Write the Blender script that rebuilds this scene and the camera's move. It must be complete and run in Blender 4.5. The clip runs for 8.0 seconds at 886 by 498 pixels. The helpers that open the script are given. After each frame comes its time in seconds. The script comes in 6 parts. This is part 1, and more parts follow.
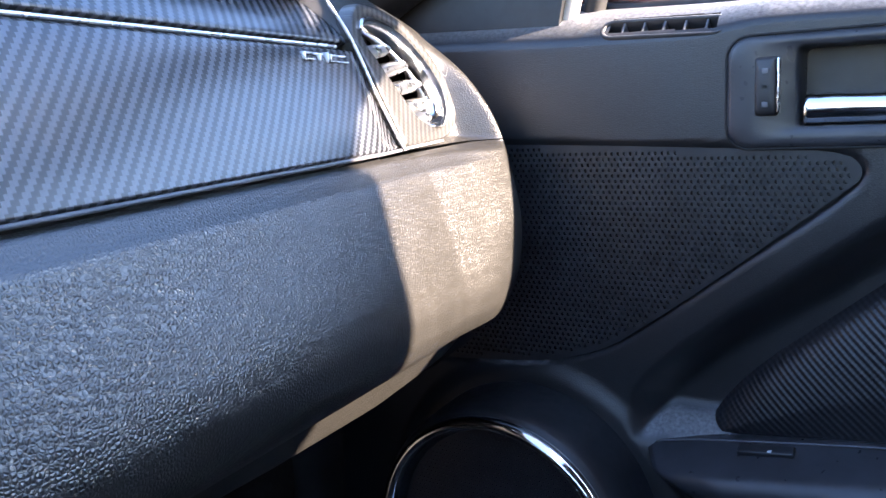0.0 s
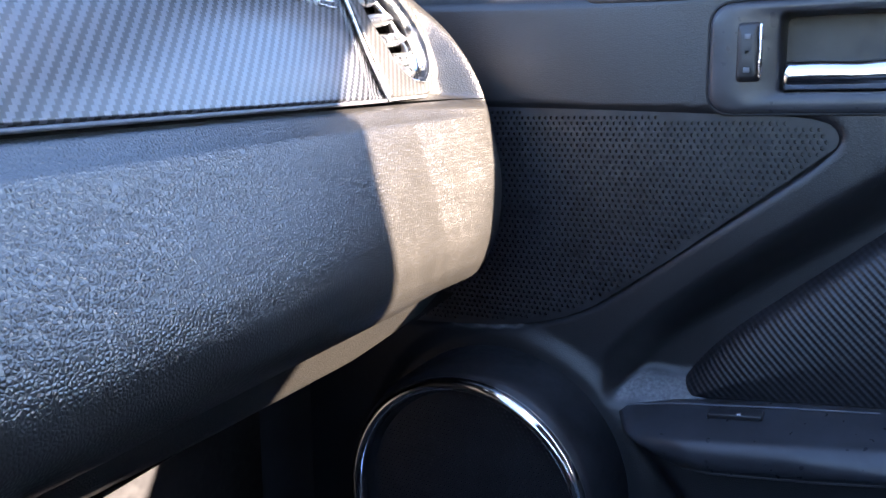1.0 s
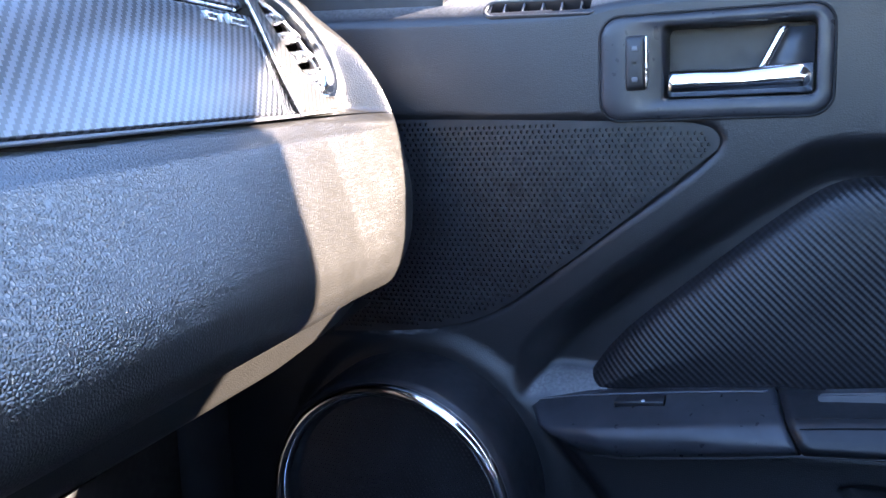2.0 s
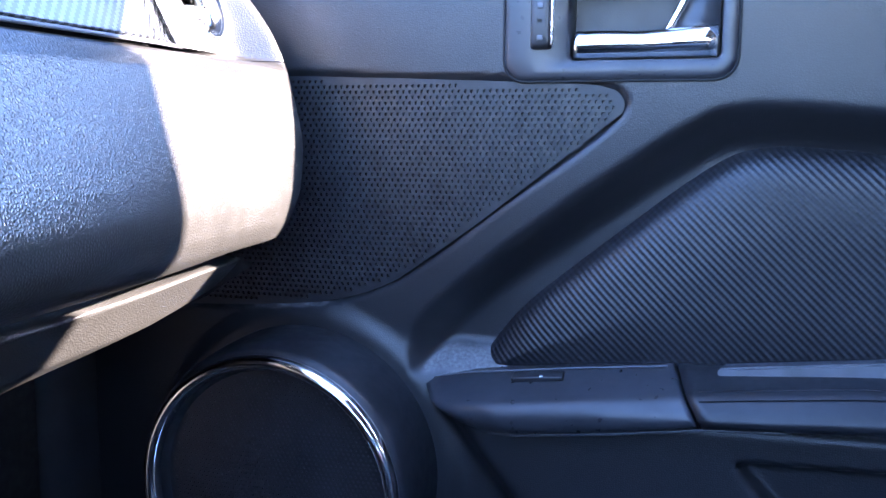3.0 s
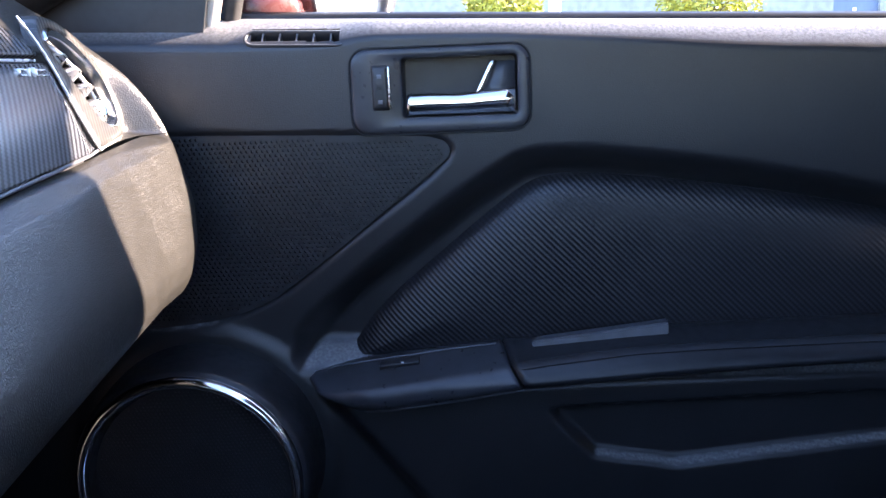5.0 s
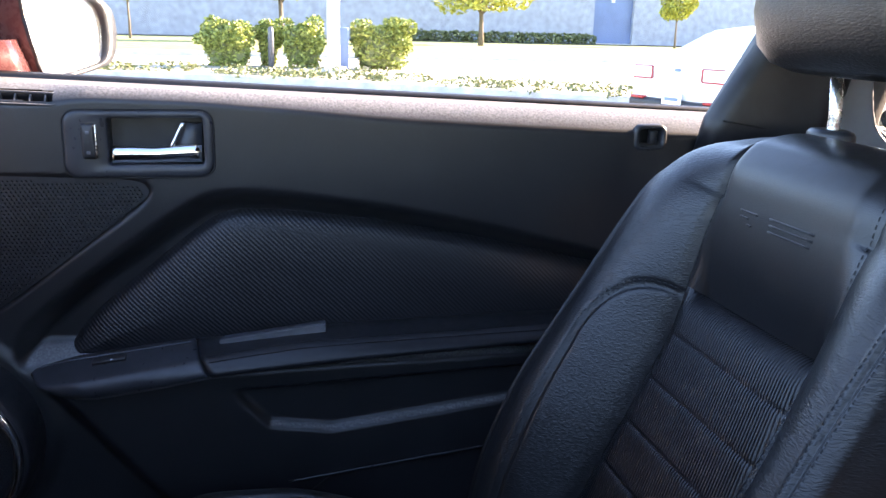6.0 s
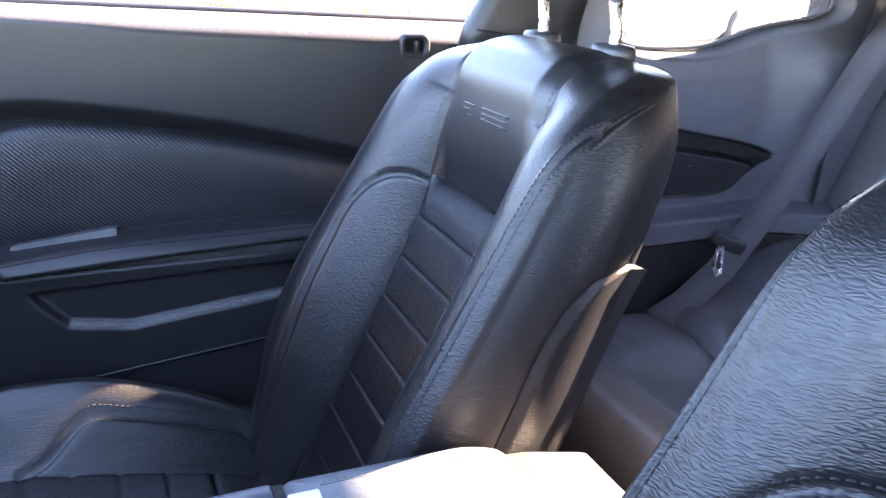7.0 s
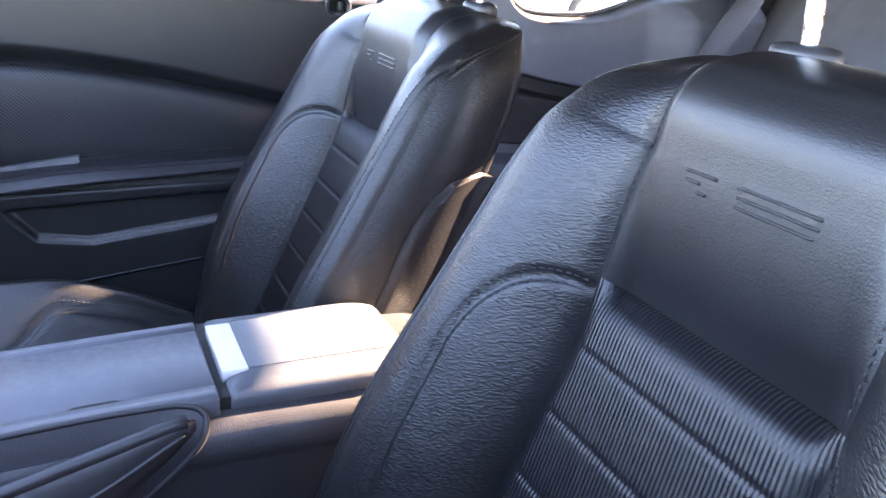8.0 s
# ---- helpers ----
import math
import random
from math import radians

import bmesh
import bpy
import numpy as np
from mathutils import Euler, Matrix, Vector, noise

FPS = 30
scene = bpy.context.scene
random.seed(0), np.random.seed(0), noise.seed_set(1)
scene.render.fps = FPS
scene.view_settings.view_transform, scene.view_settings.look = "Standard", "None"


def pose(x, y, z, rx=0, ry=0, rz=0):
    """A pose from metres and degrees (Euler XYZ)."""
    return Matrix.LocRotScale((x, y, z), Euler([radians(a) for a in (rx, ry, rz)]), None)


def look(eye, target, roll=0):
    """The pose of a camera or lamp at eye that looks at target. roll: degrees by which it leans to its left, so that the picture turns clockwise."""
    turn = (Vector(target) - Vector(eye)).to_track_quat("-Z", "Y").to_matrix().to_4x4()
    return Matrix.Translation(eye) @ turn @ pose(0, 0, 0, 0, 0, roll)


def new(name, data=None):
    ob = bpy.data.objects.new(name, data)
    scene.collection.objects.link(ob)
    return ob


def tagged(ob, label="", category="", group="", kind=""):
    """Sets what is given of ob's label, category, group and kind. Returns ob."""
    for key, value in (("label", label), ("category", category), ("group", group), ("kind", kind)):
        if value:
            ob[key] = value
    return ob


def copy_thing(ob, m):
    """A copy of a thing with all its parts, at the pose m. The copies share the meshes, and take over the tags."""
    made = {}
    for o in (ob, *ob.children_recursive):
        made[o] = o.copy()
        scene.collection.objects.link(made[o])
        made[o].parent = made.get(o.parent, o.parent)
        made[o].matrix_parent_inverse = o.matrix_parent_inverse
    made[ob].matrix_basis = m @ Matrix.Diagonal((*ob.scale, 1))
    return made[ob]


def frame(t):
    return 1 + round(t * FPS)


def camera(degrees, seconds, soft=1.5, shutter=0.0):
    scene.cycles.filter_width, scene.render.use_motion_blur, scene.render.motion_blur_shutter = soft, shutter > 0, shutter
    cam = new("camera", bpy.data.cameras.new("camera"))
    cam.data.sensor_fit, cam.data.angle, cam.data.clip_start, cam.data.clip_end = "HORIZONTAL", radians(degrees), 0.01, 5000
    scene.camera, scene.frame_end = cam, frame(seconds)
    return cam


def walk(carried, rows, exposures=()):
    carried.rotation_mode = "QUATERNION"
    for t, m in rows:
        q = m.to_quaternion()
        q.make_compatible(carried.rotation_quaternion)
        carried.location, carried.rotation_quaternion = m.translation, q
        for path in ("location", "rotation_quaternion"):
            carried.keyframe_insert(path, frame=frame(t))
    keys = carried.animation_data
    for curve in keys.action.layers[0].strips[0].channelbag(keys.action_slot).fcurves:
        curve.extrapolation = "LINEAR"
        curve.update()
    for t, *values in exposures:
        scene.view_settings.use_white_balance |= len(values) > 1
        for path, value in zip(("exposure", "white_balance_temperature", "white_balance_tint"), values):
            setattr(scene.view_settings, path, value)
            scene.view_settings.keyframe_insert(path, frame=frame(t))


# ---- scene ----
cam = camera(55.2, 8.0)
PATH = [
    (0, (0.077, 0.378, 0.904), (1.757, 1.42, 0.6), -2.5),
    (0.5, (0.087, 0.37, 0.894), (1.776, 1.394, 0.576), -1.4),
    (1, (0.068, 0.392, 0.879), (1.793, 1.348, 0.549), -0.5),
    (1.5, (0.013, 0.398, 0.924), (1.798, 1.24, 0.606), -1.5),
    (1.7, (0.033, 0.389, 0.905), (1.837, 1.194, 0.593), -1.7),
    (2.8, (0.051, 0.397, 0.841), (1.944, 0.989, 0.586), -0.8),
    (3, (0.079, 0.389, 0.823), (1.985, 0.944, 0.577), 0.5),
    (3.5, (0.093, 0.412, 0.766), (2.025, 0.861, 0.505), 4.9),
    (4, (0.027, 0.421, 0.804), (1.958, 0.844, 0.502), 2.7),
    (4.2, (-0.013, 0.423, 0.834), (1.909, 0.795, 0.425), 1.3),
    (5.3, (-0.128, 0.426, 1.018), (1.818, 0.322, 0.568), -2.3),
    (5.5, (-0.174, 0.428, 1.065), (1.748, 0.18, 0.572), -0.8),
    (5.7, (-0.245, 0.4, 1.065), (1.657, 0.03, 0.571), 0.2),
    (6, (-0.341, 0.32, 1.062), (1.541, -0.123, 0.551), 1.5),
    (6.2, (-0.385, 0.291, 1.074), (1.472, -0.21, 0.525), 1.7),
    (6.5, (-0.446, 0.27, 1.056), (1.376, -0.325, 0.482), 1.7),
    (6.7, (-0.463, 0.251, 1.049), (1.324, -0.403, 0.435), 1.6),
    (7, (-0.503, 0.228, 1.049), (1.247, -0.488, 0.396), 1.5),
    (7.2, (-0.54, 0.219, 1.057), (1.192, -0.518, 0.382), 1.9),
    (7.5, (-0.62, 0.219, 1.05), (1.099, -0.534, 0.361), 2.0),
    (8, (-0.769, 0.232, 1.048), (0.938, -0.544, 0.352), 2.8),
]

EXPOSURE = [(0.0, 3.97, 6700, 21), (1.0, 4.17, 6650, 21), (1.7, 4.42, 6450, 21), (2.8, 4.83, 5900, 24), (3.3, 5.83, 5800, 28), (4.2, 6.27, 6000, 28), (5.3, 3.35, 7000, 23), (6.0, 3.65, 7500, 24), (6.5, 4.55, 7600, 26), (7.0, 5.2, 7900, 28), (8.0, 5.15, 8400, 30)]
walk(cam, [(t, look(eye, target, roll)) for t, eye, target, roll in PATH], EXPOSURE)

# ---- daylight: low sun behind the car and to its right, clear sky ----
SUN_TURN, SUN_HEIGHT = 13.5, 22.0
to_sun = Vector((math.sin(radians(SUN_TURN)) * math.cos(radians(SUN_HEIGHT)),
                 -math.cos(radians(SUN_TURN)) * math.cos(radians(SUN_HEIGHT)), math.sin(radians(SUN_HEIGHT))))
world = bpy.data.worlds.new("daylight")
scene.world = world
world.use_nodes = True
sky = world.node_tree.nodes.new("ShaderNodeTexSky")
sky.sky_type, sky.sun_disc = "NISHITA", False
sky.sun_elevation, sky.sun_rotation = radians(SUN_HEIGHT), radians(180 - SUN_TURN)
back = world.node_tree.nodes["Background"]
world.node_tree.links.new(sky.outputs[0], back.inputs[0])
sky.ozone_density, sky.dust_density = 3.5, 0.3
back.inputs[1].default_value = 0.11
sun = bpy.data.lights.new("sun", "SUN")
sun.energy, sun.angle, sun.color = 4.4, radians(0.6), (1.0, 0.87, 0.70)
sun_ob = new("sun", sun)
sun_ob.matrix_world = look(to_sun * 50, (0, 0, 0))


# ---- materials ----
class Nodes:
    """A small wrapper to build a node material."""

    def __init__(self, name):
        self.mat = bpy.data.materials.new(name)
        self.mat.use_nodes = True
        self.tree = self.mat.node_tree
        self.bsdf = self.tree.nodes["Principled BSDF"]
        self.at = self.add("ShaderNodeTexCoord").outputs["Object"]

    def add(self, kind, **props):
        node = self.tree.nodes.new(kind)
        for key, value in props.items():
            node.inputs[key].default_value = value
        return node

    def link(self, a, b):
        self.tree.links.new(a, b)

    def math(self, op, a, b=0.0):
        node = self.tree.nodes.new("ShaderNodeMath")
        node.operation = op
        for i, value in enumerate((a, b)):
            if isinstance(value, (int, float)):
                node.inputs[i].default_value = value
            else:
                self.link(value, node.inputs[i])
        return node.outputs[0]

    def noise(self, scale, detail=3.0, where=None):
        node = self.add("ShaderNodeTexNoise", Scale=scale, Detail=detail)
        self.link(where or self.at, node.inputs["Vector"])
        return node.outputs["Fac"]

    def mixed(self, fac, a, b):
        node = self.tree.nodes.new("ShaderNodeMix")
        node.data_type = "RGBA"
        for value, i in ((fac, 0), (a, 6), (b, 7)):
            if isinstance(value, tuple):
                node.inputs[i].default_value = (*value, 1)
            else:
                self.link(value, node.inputs[i])
        return node.outputs[2]

    def range(self, value, a, b, c, d, soft=False):
        node = self.add("ShaderNodeMapRange", **{"From Min": a, "From Max": b, "To Min": c, "To Max": d})
        if soft:
            node.interpolation_type = "SMOOTHSTEP"
        self.link(value, node.inputs["Value"])
        return node.outputs[0]

    def bump(self, height, strength, distance):
        node = self.add("ShaderNodeBump", Strength=strength, Distance=distance)
        self.link(height, node.inputs["Height"])
        old = self.bsdf.inputs["Normal"]
        if old.is_linked:
            self.link(old.links[0].from_socket, node.inputs["Normal"])
        self.link(node.outputs[0], old)

    def color(self, value):
        if isinstance(value, tuple):
            self.bsdf.inputs["Base Color"].default_value = (*value, 1)
        else:
            self.link(value, self.bsdf.inputs["Base Color"])

    def rough(self, value):
        if isinstance(value, float):
            self.bsdf.inputs["Roughness"].default_value = value
        else:
            self.link(value, self.bsdf.inputs["Roughness"])


def plain(name, color, rough, metal=0.0, spread=0.25, grain=40.0, relief=0.0, size=600.0, dust=0.0):
    """A moulded or painted surface: mottled colour and gloss, optional fine relief and dust specks."""
    n = Nodes(name)
    mottle = n.noise(grain, 4.0)
    dark = tuple(c * (1 - spread) for c in color)
    light = tuple(min(1.0, c * (1 + spread)) for c in color)
    tone = n.mixed(n.range(mottle, 0.3, 0.7, 0, 1), dark, light)
    if dust:
        specks = n.range(n.noise(900.0, 1.0), 0.74, 0.80, 0, dust)
        film = n.range(n.noise(25.0, 5.0), 0.45, 0.8, 0, dust * 0.25)
        tone = n.mixed(n.math("MAXIMUM", specks, film), tone, (0.30, 0.28, 0.25))
    n.color(tone)
    n.rough(n.range(n.noise(grain * 3, 3.0), 0.3, 0.7, max(0.02, rough - 0.07), rough + 0.07))
    n.bsdf.inputs["Metallic"].default_value = metal
    if relief:
        n.bump(n.noise(size, 2.0), relief, 0.0006)
    return n.mat


def leather(name, color, rough, cell, depth, crease=0.0, dust=0.0, spec=0.5, dome=0.3, lit_dust=0.0):
    """Grained leather or vinyl: pebbles with grooves between them, long creases, a little dust, brightened tops."""
    n = Nodes(name)
    warp = n.add("ShaderNodeTexNoise", Scale=cell * 0.25, Detail=2.0)
    n.link(n.at, warp.inputs["Vector"])
    moved = n.tree.nodes.new("ShaderNodeVectorMath")
    moved.operation = "MULTIPLY_ADD"
    n.link(warp.outputs["Color"], moved.inputs[0])
    moved.inputs[1].default_value = (0.3 / cell,) * 3
    n.link(n.at, moved.inputs[2])
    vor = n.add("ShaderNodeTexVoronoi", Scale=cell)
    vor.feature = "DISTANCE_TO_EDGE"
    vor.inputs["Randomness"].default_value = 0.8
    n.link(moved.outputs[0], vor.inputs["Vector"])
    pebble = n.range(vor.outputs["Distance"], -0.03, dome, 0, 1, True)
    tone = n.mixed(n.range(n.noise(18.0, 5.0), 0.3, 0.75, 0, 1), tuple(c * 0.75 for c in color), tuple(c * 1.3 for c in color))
    # Shade in the grooves between pebbles is mixed into the base colour.
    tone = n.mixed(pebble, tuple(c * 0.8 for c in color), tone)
    if dust:
        specks = n.range(n.noise(520.0, 1.0), 0.76, 0.82, 0, dust)
        film = n.range(n.noise(30.0, 6.0), 0.42, 0.8, 0, dust * 0.3)
        tone = n.mixed(n.math("MAXIMUM", specks, film), tone, (0.34, 0.31, 0.27))
    # Up-facing areas get dust with the sun's brightness painted into its colour.
    if lit_dust:
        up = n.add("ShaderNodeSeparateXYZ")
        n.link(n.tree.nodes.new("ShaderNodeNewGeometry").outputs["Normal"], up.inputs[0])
        layer = n.math("MULTIPLY", n.range(up.outputs["Z"], 0.58, 0.90, 0, lit_dust, True), n.range(n.noise(330.0, 4.0), 0.3, 0.7, 0.45, 1.3))
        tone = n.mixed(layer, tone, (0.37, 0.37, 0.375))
    n.color(tone)
    n.rough(n.range(n.noise(60.0, 3.0), 0.3, 0.7, rough - 0.02, rough + 0.03))
    n.bsdf.inputs["Specular IOR Level"].default_value = spec
    if crease:
        stretch = n.add("ShaderNodeMapping")
        stretch.inputs["Scale"].default_value = (0.75, 0.75, 2.3)
        stretch.inputs["Rotation"].default_value = (0.18, 0.0, 0.0)
        n.link(n.at, stretch.inputs["Vector"])
        folds = n.add("ShaderNodeTexNoise", Scale=190.0, Detail=2.0, Roughness=0.45, Distortion=0.9)
        n.link(stretch.outputs[0], folds.inputs["Vector"])
        n.bump(n.range(folds.outputs["Fac"], 0.15, 0.85, 0, 1), crease * 0.26, 0.0024)
        long_way = n.add("ShaderNodeMapping")
        long_way.inputs["Scale"].default_value = (0.24, 0.24, 1.15)
        long_way.inputs["Rotation"].default_value = (0.22, 0.10, 0.0)
        shaken = n.tree.nodes.new("ShaderNodeVectorMath")
        shaken.operation = "MULTIPLY_ADD"
        wobble = n.add("ShaderNodeTexNoise", Scale=110.0, Detail=2.0)
        n.link(n.at, wobble.inputs["Vector"])
        n.link(wobble.outputs["Color"], shaken.inputs[0])
        shaken.inputs[1].default_value = (0.004,) * 3
        n.link(n.at, shaken.inputs[2])
        n.link(shaken.outputs[0], long_way.inputs["Vector"])
        web = n.add("ShaderNodeTexVoronoi", Scale=430.0)
        web.feature = "DISTANCE_TO_EDGE"
        n.link(long_way.outputs[0], web.inputs["Vector"])
        n.bump(n.range(web.outputs["Distance"], 0.0, 0.32, 0, 1, True), crease, 0.0008)
    if depth:
        n.bump(pebble, depth, 0.0016)
    return n.mat


def twill(name, cell, dark, light, rough, coat=0.0, plane="xz"):
    """Carbon weave: a two-over-two twill of square tows."""
    n = Nodes(name)
    sep = n.add("ShaderNodeSeparateXYZ")
    n.link(n.at, sep.inputs[0])
    a, b = (sep.outputs["XYZ".index(c.upper())] for c in plane)
    i, j = (n.math("FLOOR", n.math("DIVIDE", c, size)) for c, size in ((a, cell), (b, cell * 1.25)))
    over = n.math("LESS_THAN", n.math("FLOORED_MODULO", n.math("SUBTRACT", i, j), 4.0), 1.5)
    fibre = n.add("ShaderNodeMapping")
    fibre.inputs["Scale"].default_value = (1, 1, 1)
    n.link(n.at, fibre.inputs["Vector"])
    tone = n.mixed(over, dark, light)
    tone = n.mixed(n.range(n.noise(1400.0, 2.0, fibre.outputs[0]), 0.2, 0.8, 0, 0.35), tone, dark)
    n.color(tone)
    n.rough(n.range(over, 0, 1, rough + 0.12, rough))
    n.bsdf.inputs["Specular IOR Level"].default_value = 0.2
    n.bsdf.inputs["Coat Weight"].default_value = coat
    n.bsdf.inputs["Coat Roughness"].default_value = 0.24
    n.bump(over, 0.35, 0.0006)
    n.bump(n.noise(40.0, 3.0), 0.1, 0.001)
    return n.mat


def ribbed(name, step, angle, color, rough, depth=0.6, plane="yz", light=2.2, knots=0.08):
    """Fabric with fine parallel ribs at an angle, broken across like a weave."""
    n = Nodes(name)
    sep = n.add("ShaderNodeSeparateXYZ")
    n.link(n.at, sep.inputs[0])
    a, b = (sep.outputs["XYZ".index(c.upper())] for c in plane)
    along = n.math("ADD", n.math("MULTIPLY", a, math.cos(radians(angle))), n.math("MULTIPLY", b, math.sin(radians(angle))))
    across = n.math("SUBTRACT", n.math("MULTIPLY", b, math.cos(radians(angle))), n.math("MULTIPLY", a, math.sin(radians(angle))))
    rib = n.math("SINE", n.math("MULTIPLY", along, 2 * math.pi / step))
    knot = n.math("SINE", n.math("MULTIPLY", across, 2 * math.pi / (step * 0.7)))
    height = n.math("ADD", rib, n.math("MULTIPLY", knot, knots))
    fade = n.range(n.noise(9.0, 3.0), 0.3, 0.7, 0.55, 1.0)
    tone = n.mixed(n.math("MULTIPLY", n.range(height, -0.8, 1.0, 0, 1), fade), tuple(c * 0.5 for c in color), tuple(c * light for c in color))
    n.color(tone)
    n.rough(rough)
    n.bump(height, depth, 0.0007)
    return n.mat


def clear_glass(name, tint=(0.92, 0.95, 0.94)):
    n = Nodes(name)
    n.tree.nodes.remove(n.bsdf)
    out = n.tree.nodes["Material Output"]
    clear, gloss, mix, fres = (n.tree.nodes.new(k) for k in ("ShaderNodeBsdfTransparent", "ShaderNodeBsdfGlossy", "ShaderNodeMixShader", "ShaderNodeFresnel"))
    clear.inputs[0].default_value = (*tint, 1)
    gloss.inputs["Roughness"].default_value = 0.02
    fres.inputs[0].default_value = 1.45
    n.link(fres.outputs[0], mix.inputs[0])
    n.link(clear.outputs[0], mix.inputs[1])
    n.link(gloss.outputs[0], mix.inputs[2])
    n.link(mix.outputs[0], out.inputs[0])
    return n.mat


def leafy(name, dark, light, through_light=0.3):
    n = Nodes(name)
    info = n.tree.nodes.new("ShaderNodeNewGeometry")
    tone = n.mixed(info.outputs["Random Per Island"], dark, light)
    n.color(tone)
    n.rough(0.55)
    n.bsdf.inputs["Subsurface Weight"].default_value = 0.0
    n.bsdf.inputs["Transmission Weight"].default_value = 0.0
    return n.mat


M_SEAT = leather("seat_leather", (0.010, 0.0105, 0.012), 0.35, 620.0, 0.0, crease=0.225, spec=0.62)
M_SEAT_SMOOTH = leather("seat_leather_smooth", (0.0095, 0.010, 0.0115), 0.36, 480.0, 0.08, crease=0.05, spec=0.75)
# Rear leather is paler than the seats: window sheen put into its colour.
M_REAR_LIT = leather("rear_leather_lit", (0.145, 0.147, 0.165), 0.34, 620.0, 0.0, crease=0.12, spec=1.0)
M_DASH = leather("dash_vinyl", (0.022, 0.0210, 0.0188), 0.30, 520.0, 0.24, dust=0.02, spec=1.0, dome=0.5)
M_DOOR = leather("door_vinyl", (0.014, 0.0145, 0.017), 0.38, 560.0, 0.12, dust=0.025, spec=0.6, lit_dust=0.5)
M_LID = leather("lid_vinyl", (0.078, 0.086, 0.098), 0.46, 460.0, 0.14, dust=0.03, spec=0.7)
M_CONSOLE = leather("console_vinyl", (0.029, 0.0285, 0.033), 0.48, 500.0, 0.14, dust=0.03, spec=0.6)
M_BOOT = leather("boot_leather", (0.034, 0.0335, 0.038), 0.42, 620.0, 0.0, crease=0.03, spec=0.6)
# Sun glare on the latch is put into this near-white colour.
M_LATCH_GLARE = plain("latch_plastic_glare", (0.62, 0.62, 0.62), 0.42, spread=0.05)
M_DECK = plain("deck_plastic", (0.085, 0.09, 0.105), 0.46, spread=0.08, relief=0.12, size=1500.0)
# Bluish light from the quarter window is put into this base colour.
M_TRIM_LIT = plain("rear_trim_lit", (0.116, 0.123, 0.148), 0.45, spread=0.06, relief=0.15, size=1500.0)
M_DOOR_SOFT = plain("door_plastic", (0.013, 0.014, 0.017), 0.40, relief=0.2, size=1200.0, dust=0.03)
M_BLACK = plain("black_plastic", (0.016, 0.017, 0.020), 0.42, relief=0.15, size=900.0)
# Near-black painted for shade in gaps, creases and recesses; also used on seals.
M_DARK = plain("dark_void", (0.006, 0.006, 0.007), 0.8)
M_SATIN = plain("satin_plastic", (0.030, 0.032, 0.038), 0.34, relief=0.1, size=1200.0)
M_GREY = plain("grey_trim", (0.10, 0.105, 0.12), 0.40, relief=0.15, size=900.0)
M_CUP = plain("cup_plastic", (0.050, 0.053, 0.063), 0.42, relief=0.12, size=900.0)
M_CHROME = plain("chrome", (0.88, 0.89, 0.90), 0.12, metal=1.0, spread=0.05)
M_BRUSHED = plain("satin_metal", (0.80, 0.81, 0.83), 0.27, metal=1.0, spread=0.1)
M_STITCH = plain("thread", (0.014, 0.0145, 0.017), 0.7)
M_DASH_WEAVE = twill("dash_carbon", 0.0019, (0.003, 0.004, 0.006), (0.082, 0.088, 0.104), 0.40, coat=1.0)
# Sunlit copy of the dash weave: sun's wash put into its tones.
M_VENT_WEAVE_SUN = twill("vent_carbon_sunlit", 0.0019, (0.026, 0.0255, 0.025), (0.062, 0.060, 0.058), 0.42, coat=0.4)
M_SLAT = plain("slat_metal", (0.42, 0.43, 0.44), 0.30, metal=1.0, spread=0.1)
M_DOOR_WEAVE = ribbed("door_carbon", 0.0046, -45.0, (0.0118, 0.0126, 0.0158), 0.40, depth=0.30, light=1.95, knots=0.25)
M_SEAT_WEAVE = ribbed("seat_fabric", 0.0040, -10.0, (0.0052, 0.0058, 0.0080), 0.32, plane="xz", depth=0.4, light=1.5)
M_CARPET = plain("carpet", (0.026, 0.026, 0.028), 0.95, relief=0.9, size=500.0)
M_LINER = plain("headliner", (0.05, 0.05, 0.055), 0.9, relief=0.5, size=700.0)
M_BELT = ribbed("webbing", 0.0022, 90.0, (0.14, 0.14, 0.165), 0.6, depth=0.3, light=1.2)
M_RED = plain("red_paint", (0.075, 0.010, 0.012), 0.22, spread=0.08)
M_WHITE = plain("white_paint", (0.80, 0.80, 0.78), 0.2, spread=0.03)
M_GLASS = clear_glass("window_glass")
M_MIRROR = plain("mirror_silver", (0.88, 0.9, 0.9), 0.02, metal=1.0, spread=0.02)
M_LAMP_RED = plain("red_lens", (0.35, 0.02, 0.02), 0.15, spread=0.1)
M_ASPHALT = plain("pale_paving", (0.36, 0.35, 0.33), 0.9, spread=0.3, grain=3.0, relief=0.6, size=60.0)
M_CONCRETE = plain("concrete", (0.48, 0.46, 0.42), 0.85, spread=0.2, grain=4.0, relief=0.4, size=40.0)
M_GRASS = plain("lawn", (0.24, 0.27, 0.10), 0.9, spread=0.45, grain=1.5, relief=0.8, size=25.0)
M_BED = plain("dry_bed", (0.36, 0.33, 0.26), 0.95, spread=0.35, grain=3.0, relief=0.8, size=25.0)
M_MULCH = plain("mulch", (0.09, 0.06, 0.04), 0.95, spread=0.5, grain=6.0, relief=0.8, size=30.0)
M_BLOCK = plain("split_block", (0.34, 0.36, 0.40), 0.9, spread=0.16, grain=2.4, relief=0.7, size=8.0)
M_DOORBLUE = plain("blue_door_paint", (0.14, 0.20, 0.34), 0.5, spread=0.12, grain=1.0)
M_BARK = plain("bark", (0.13, 0.10, 0.075), 0.9, spread=0.4, grain=20.0, relief=0.8, size=60.0)
